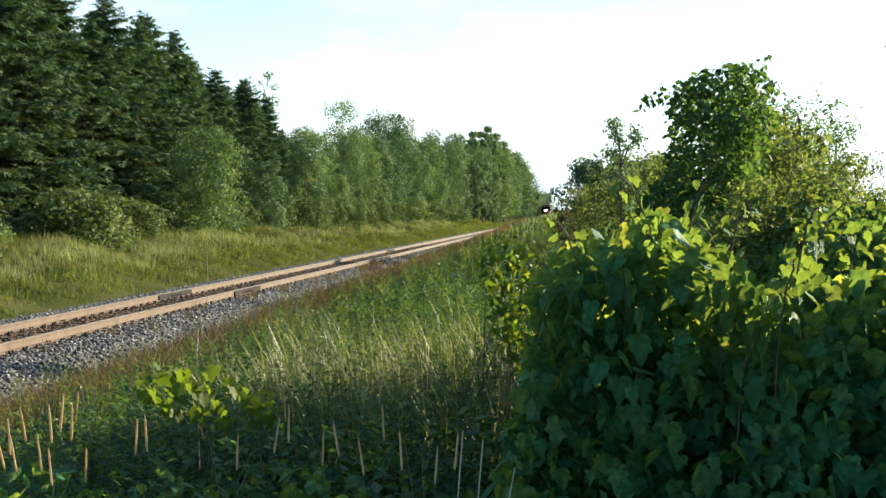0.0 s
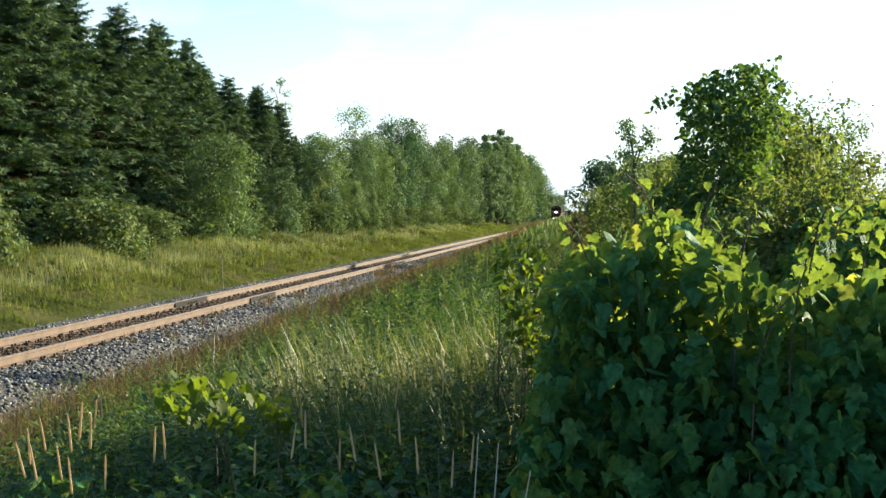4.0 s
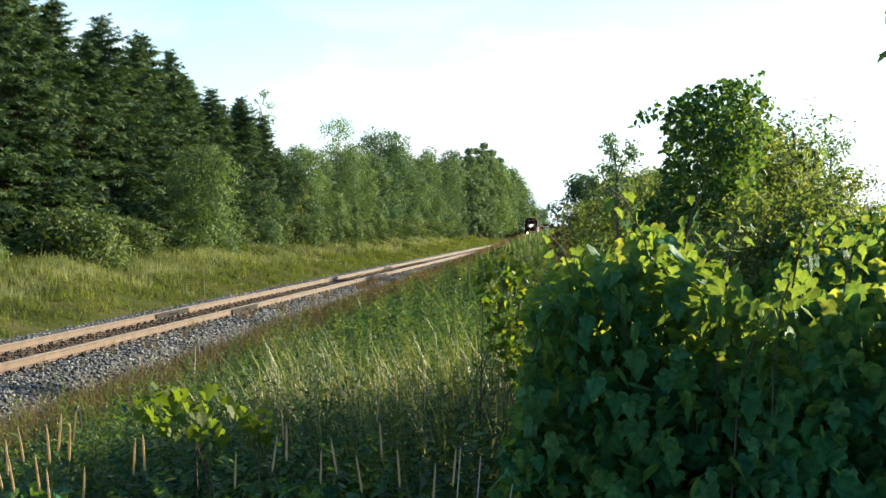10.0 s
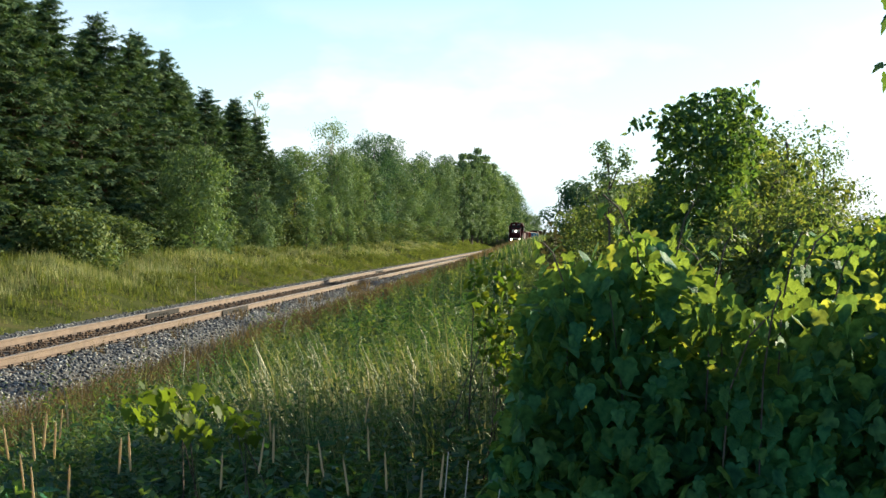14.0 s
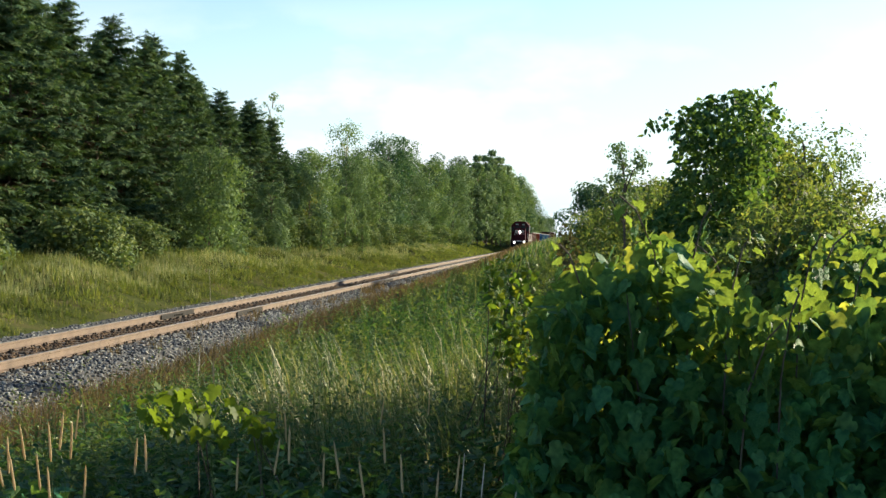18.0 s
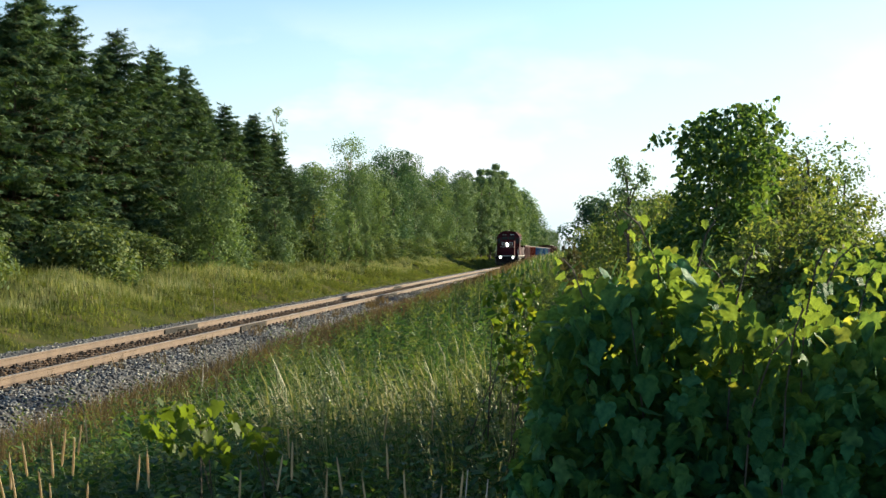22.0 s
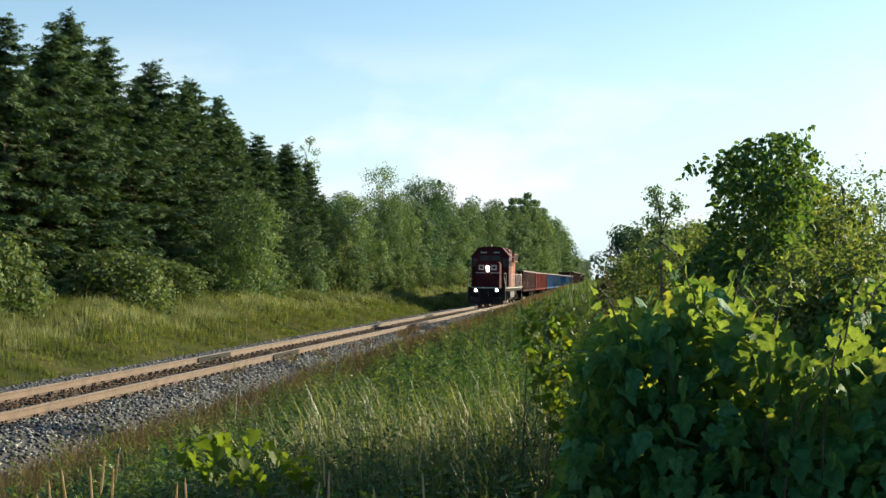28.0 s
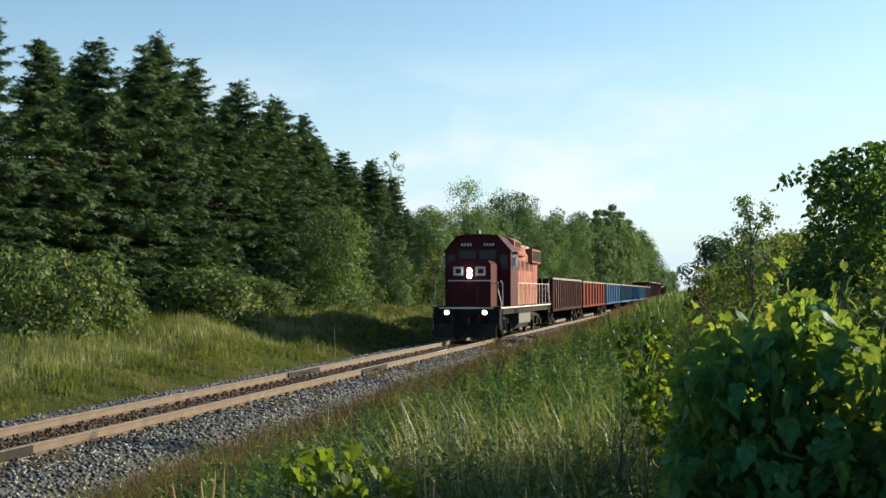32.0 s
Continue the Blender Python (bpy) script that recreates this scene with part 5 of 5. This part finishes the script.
        part("mirror", boxes((s * (W + 0.12), 3.85, 3.5, 0.12, 0.03, 0.4)), RAILING, cab)
        plate = part("number_board", boxes((s * 0.52, 3.43, 4.28, 0.62, 0.05, 0.22), bevel=0.01), LOCO_BLACK, cab, "black number board")
        part("number_bars", boxes(*[(s * 0.52 + (k - 1.5) * 0.13, 3.40, 4.28, 0.085, 0.012, 0.13) for k in range(4)]), RAILING, plate, "pale bars")
    part("bell", tubes(([(0, 3.7, 4.74), (0, 3.7, 4.80), (0, 3.7, 4.95)], 0.10)), LOCO_GREY, cab)
    # headlight on the nose, two lamps low on the front deck
    for nm, x, y, z, r in (("headlight", 0.0, 1.32, 3.06, 0.095), ("headlight", 0.0, 1.32, 2.82, 0.095), ("ditch_light", -0.83, 0.42, 1.24, 0.09), ("ditch_light", 0.83, 0.42, 1.24, 0.09)):
        housing = part(nm, tubes(([(x, y + 0.10, z), (x, y + 0.0, z)], r + 0.03), sides=14), LOCO_BLACK, root)
        part("lens", tubes(([(x, y + 0.002, z), (x, y - 0.02, z)], r), sides=14), LAMP, housing, "bright lit lamp lens")
    # long hood with doors, fans, stack
    bm = bmesh.new()
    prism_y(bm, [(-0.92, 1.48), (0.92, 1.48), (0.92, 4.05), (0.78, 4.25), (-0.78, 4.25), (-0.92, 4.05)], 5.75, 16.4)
    hood = part("long_hood", bm, LIT_RED, root, "red long hood with its sunlit tone painted in")
    part("dynamic_brake_housing", boxes((0, 9.6, 4.18, 2.2, 2.6, 0.5), bevel=0.08), LIT_RED, hood)
    part("radiator_housing", boxes((0, 14.6, 4.05, 2.3, 3.2, 0.75), bevel=0.06), LIT_RED, hood)
    bm = bmesh.new()
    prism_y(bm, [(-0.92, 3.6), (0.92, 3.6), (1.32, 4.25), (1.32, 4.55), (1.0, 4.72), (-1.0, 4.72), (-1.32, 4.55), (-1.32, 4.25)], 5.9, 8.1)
    part("filter_housing", bm, LIT_RED, hood, "flared red air filter housing with its sunlit tone painted in")
    for y in (9.6, 13.6, 15.2):
        part("roof_fan", tubes(([(0, y, 4.3), (0, y, 4.62)], 0.62), sides=18), LOCO_GREY, hood)
    part("exhaust_stack", boxes((0, 11.4, 4.35, 0.5, 0.6, 0.5), bevel=0.03), LOCO_BLACK, hood)
    for s in (-1, 1):
        for k in range(13):
            part("hood_door", boxes((s * 0.925, 6.3 + k * 0.72, 2.65, 0.03, 0.64, 1.9), bevel=0.008), LIT_RED, hood)
        for k in range(6):
            part("louvre_grille", boxes(*[(s * 0.945, 6.66 + k * 1.44, 3.25 + 0.055 * j, 0.02, 0.9, 0.03) for j in range(9)]), LOCO_BLACK, hood, "sooty louvred air grille")
        part("battery_box", boxes((s * 1.2, 6.35, 1.95, 0.5, 1.0, 0.92), bevel=0.02), LIT_RED, hood)
        part("filter_opening", boxes((s * 1.325, 7.0, 4.4, 0.02, 1.6, 0.24)), LOCO_BLACK, hood, "dark air intake screen")
        part("radiator_grille", boxes((s * 1.15, 14.6, 4.05, 0.02, 2.9, 0.56), *[(s * 1.165, 14.6, 3.80 + 0.085 * k, 0.03, 2.9, 0.03) for k in range(7)]), LOCO_BLACK, hood, "sooty radiator grille")
        part("white_panel", boxes((s * 0.945, 8.4, 3.1, 0.012, 0.7, 0.5)), WHITE_PAINT, hood, "white rectangle on the hood side")
        part("handrail", tubes(([(s * 1.49, 5.8, 2.55), (s * 1.49, 16.9, 2.55)], 0.02), *[([(s * 1.49, 6.0 + k * 1.2, 1.47), (s * 1.49, 6.0 + k * 1.2, 2.55)], 0.02) for k in range(10)]), RAILING, root, "pale walkway handrail")
    bm = bmesh.new()
    prism_y(bm, [(-1.35, 0.62), (-1.1, 0.36), (1.1, 0.36), (1.35, 0.62), (1.35, 1.12), (-1.35, 1.12)], 7.1, 10.9)
    part("fuel_tank", bm, TANK_GREY, root, "oily dark grey fuel tank")
    for s in (-1, 1):
        part("air_reservoir", tubes(([(s * 1.2, 11.1, 0.95), (s * 1.2, 12.6, 0.95)], 0.17), sides=10), LOCO_BLACK, root)
    wheels = truck(root, 3.9, 2.74, 0.51) + truck(root, 14.1, 2.74, 0.51)
    # everything behind the cab is stretched along y to fit the camera's view
    for ob in root.children_recursive:
        if ob in wheels:
            ob.matrix_basis = pose(0, longer(ob.matrix_basis.translation.y), 0.51)
        else:
            for v in ob.data.vertices:
                v.co.y = longer(v.co.y)
    return root, wheels


def gondola(paint, label, length, height, posts, post_mat=None):
    """An open gondola: floor, sides with ribs, ends, top chord, trucks."""
    mat = CAR_PAINTS[paint]
    root = thing("gondola_car", label, "freight car", "freight cars of the train")
    a, b = 0.55, length - 0.55
    mid, ln = (a + b) / 2, b - a
    part("underframe", boxes((0, mid, 0.98, 0.7, ln, 0.35), (0, mid, 1.12, 2.8, ln, 0.06)), LOCO_BLACK, root)
    for s in (-1, 1):
        side = part("side", boxes((s * 1.42, mid, (1.02 + height) / 2, 0.04, ln, height - 1.02)), mat, root)
        part("top_chord", boxes((s * 1.46, mid, height, 0.14, ln + 0.02, 0.12), bevel=0.02), CAR_PAINTS["rim"], side, "pale top rim with sunlight painted in")
        part("side_sill", boxes((s * 1.46, mid, 1.06, 0.12, ln, 0.18), bevel=0.02), mat, side)
        for k in range(posts):
            part("rib", boxes((s * 1.485, a + 0.25 + (ln - 0.5) * k / (posts - 1), (1.1 + height) / 2, 0.11, 0.16, height - 1.1), bevel=0.02), post_mat or mat, side)
    for y, d in ((a, -1), (b, 1)):
        bm = boxes((0, y, (1.02 + height) / 2, 2.9, 0.05, height - 1.02), *[(0, y + d * 0.05, z, 2.8, 0.09, 0.10) for z in (1.4, 1.9, height - 0.1)])
        part("end_panel", bm, mat, root)
        part("ladder", tubes(([(1.3, y + d * 0.14, 0.9), (1.3, y + d * 0.14, height)], 0.018), ([(0.9, y + d * 0.14, 0.9), (0.9, y + d * 0.14, height)], 0.018),
                             *[([(0.9, y + d * 0.14, 1.1 + 0.4 * k), (1.3, y + d * 0.14, 1.1 + 0.4 * k)], 0.014) for k in range(4)]), RAILING, root)
        part("coupler", boxes((0, y + d * 0.3, 0.86, 0.22, 0.6, 0.24)), LOCO_BLACK, root)
    wheels = truck(root, a + 1.8, 1.75, 0.42) + truck(root, b - 1.8, 1.75, 0.42)
    return root, wheels


TRAIN = []     # root, distance behind the front, wheelsets, wheel radius


def build_train():
    root, wheels = locomotive()
    TRAIN.append((root, 0.0, wheels, 0.51))
    behind = 19.5
    plan = [("brown", 18.8, 2.9, 15, CAR_PAINTS["post"]), ("rust", 23.0, 2.85, 9, None), ("blue", 21.5, 2.85, 9, None), ("pale_blue", 20.5, 2.85, 11, None), ("blue", 18, 2.85, 11, None),
            ("pale_blue", 20, 2.85, 13, None), ("purple", 20, 2.85, 11, None), ("dark", 18, 3.7, 9, None), ("dark", 18, 3.7, 9, None), ("dark", 18, 3.7, 9, None), ("brown", 18, 3.2, 9, None), ("dark", 18, 3.6, 9, None)]
    words = {"brown": "brown ribbed steel gondola car", "rust": "rust-orange steel gondola car", "blue": "strong blue steel gondola car", "pale_blue": "pale blue steel gondola car",
             "purple": "dull purple steel gondola car", "dark": "tall dark brown hopper car"}
    for paint, ln, h, posts, pm in plan:
        root, wheels = gondola(paint, words[paint], ln, h, posts, pm)
        TRAIN.append((root, behind, wheels, 0.42))
        behind += ln


# paler than the cars: sun on the top chords put into the colour
CAR_PAINTS["rim"] = surface("sunlit_pale_rim", [(0.16, 0.14, 0.13), (0.27, 0.25, 0.23)], 2.0, 20.0, 0.8, spec=0.08)
# lighter brown for ribs, with the sun they catch painted in
CAR_PAINTS["post"] = surface("sunlit_pale_brown_paint", [(0.11, 0.058, 0.052), (0.16, 0.092, 0.080)], 1.5, 20.0, 0.8, spec=0.08)
build_train()


def motions():
    """The train rolls towards the camera at a steady speed; the nearest wheels turn."""
    times = [0.0, 0.25] + [float(k) for k in range(1, 32)] + [31.75, 32.0]
    for root, behind, wheels, r in TRAIN:
        walk(root, [(t, pose(TRACK_X, FRONT_AT_END + behind + SPEED * (32 - t), 0.002)) for t in times])
    for root, behind, wheels, r in TRAIN[:2]:
        for w in wheels:
            y = w.matrix_basis.translation.y
            walk(w, [(k / 15, pose(0, y, r, math.degrees(SPEED * k / 15 / r) % 360)) for k in range(481)])


motions()
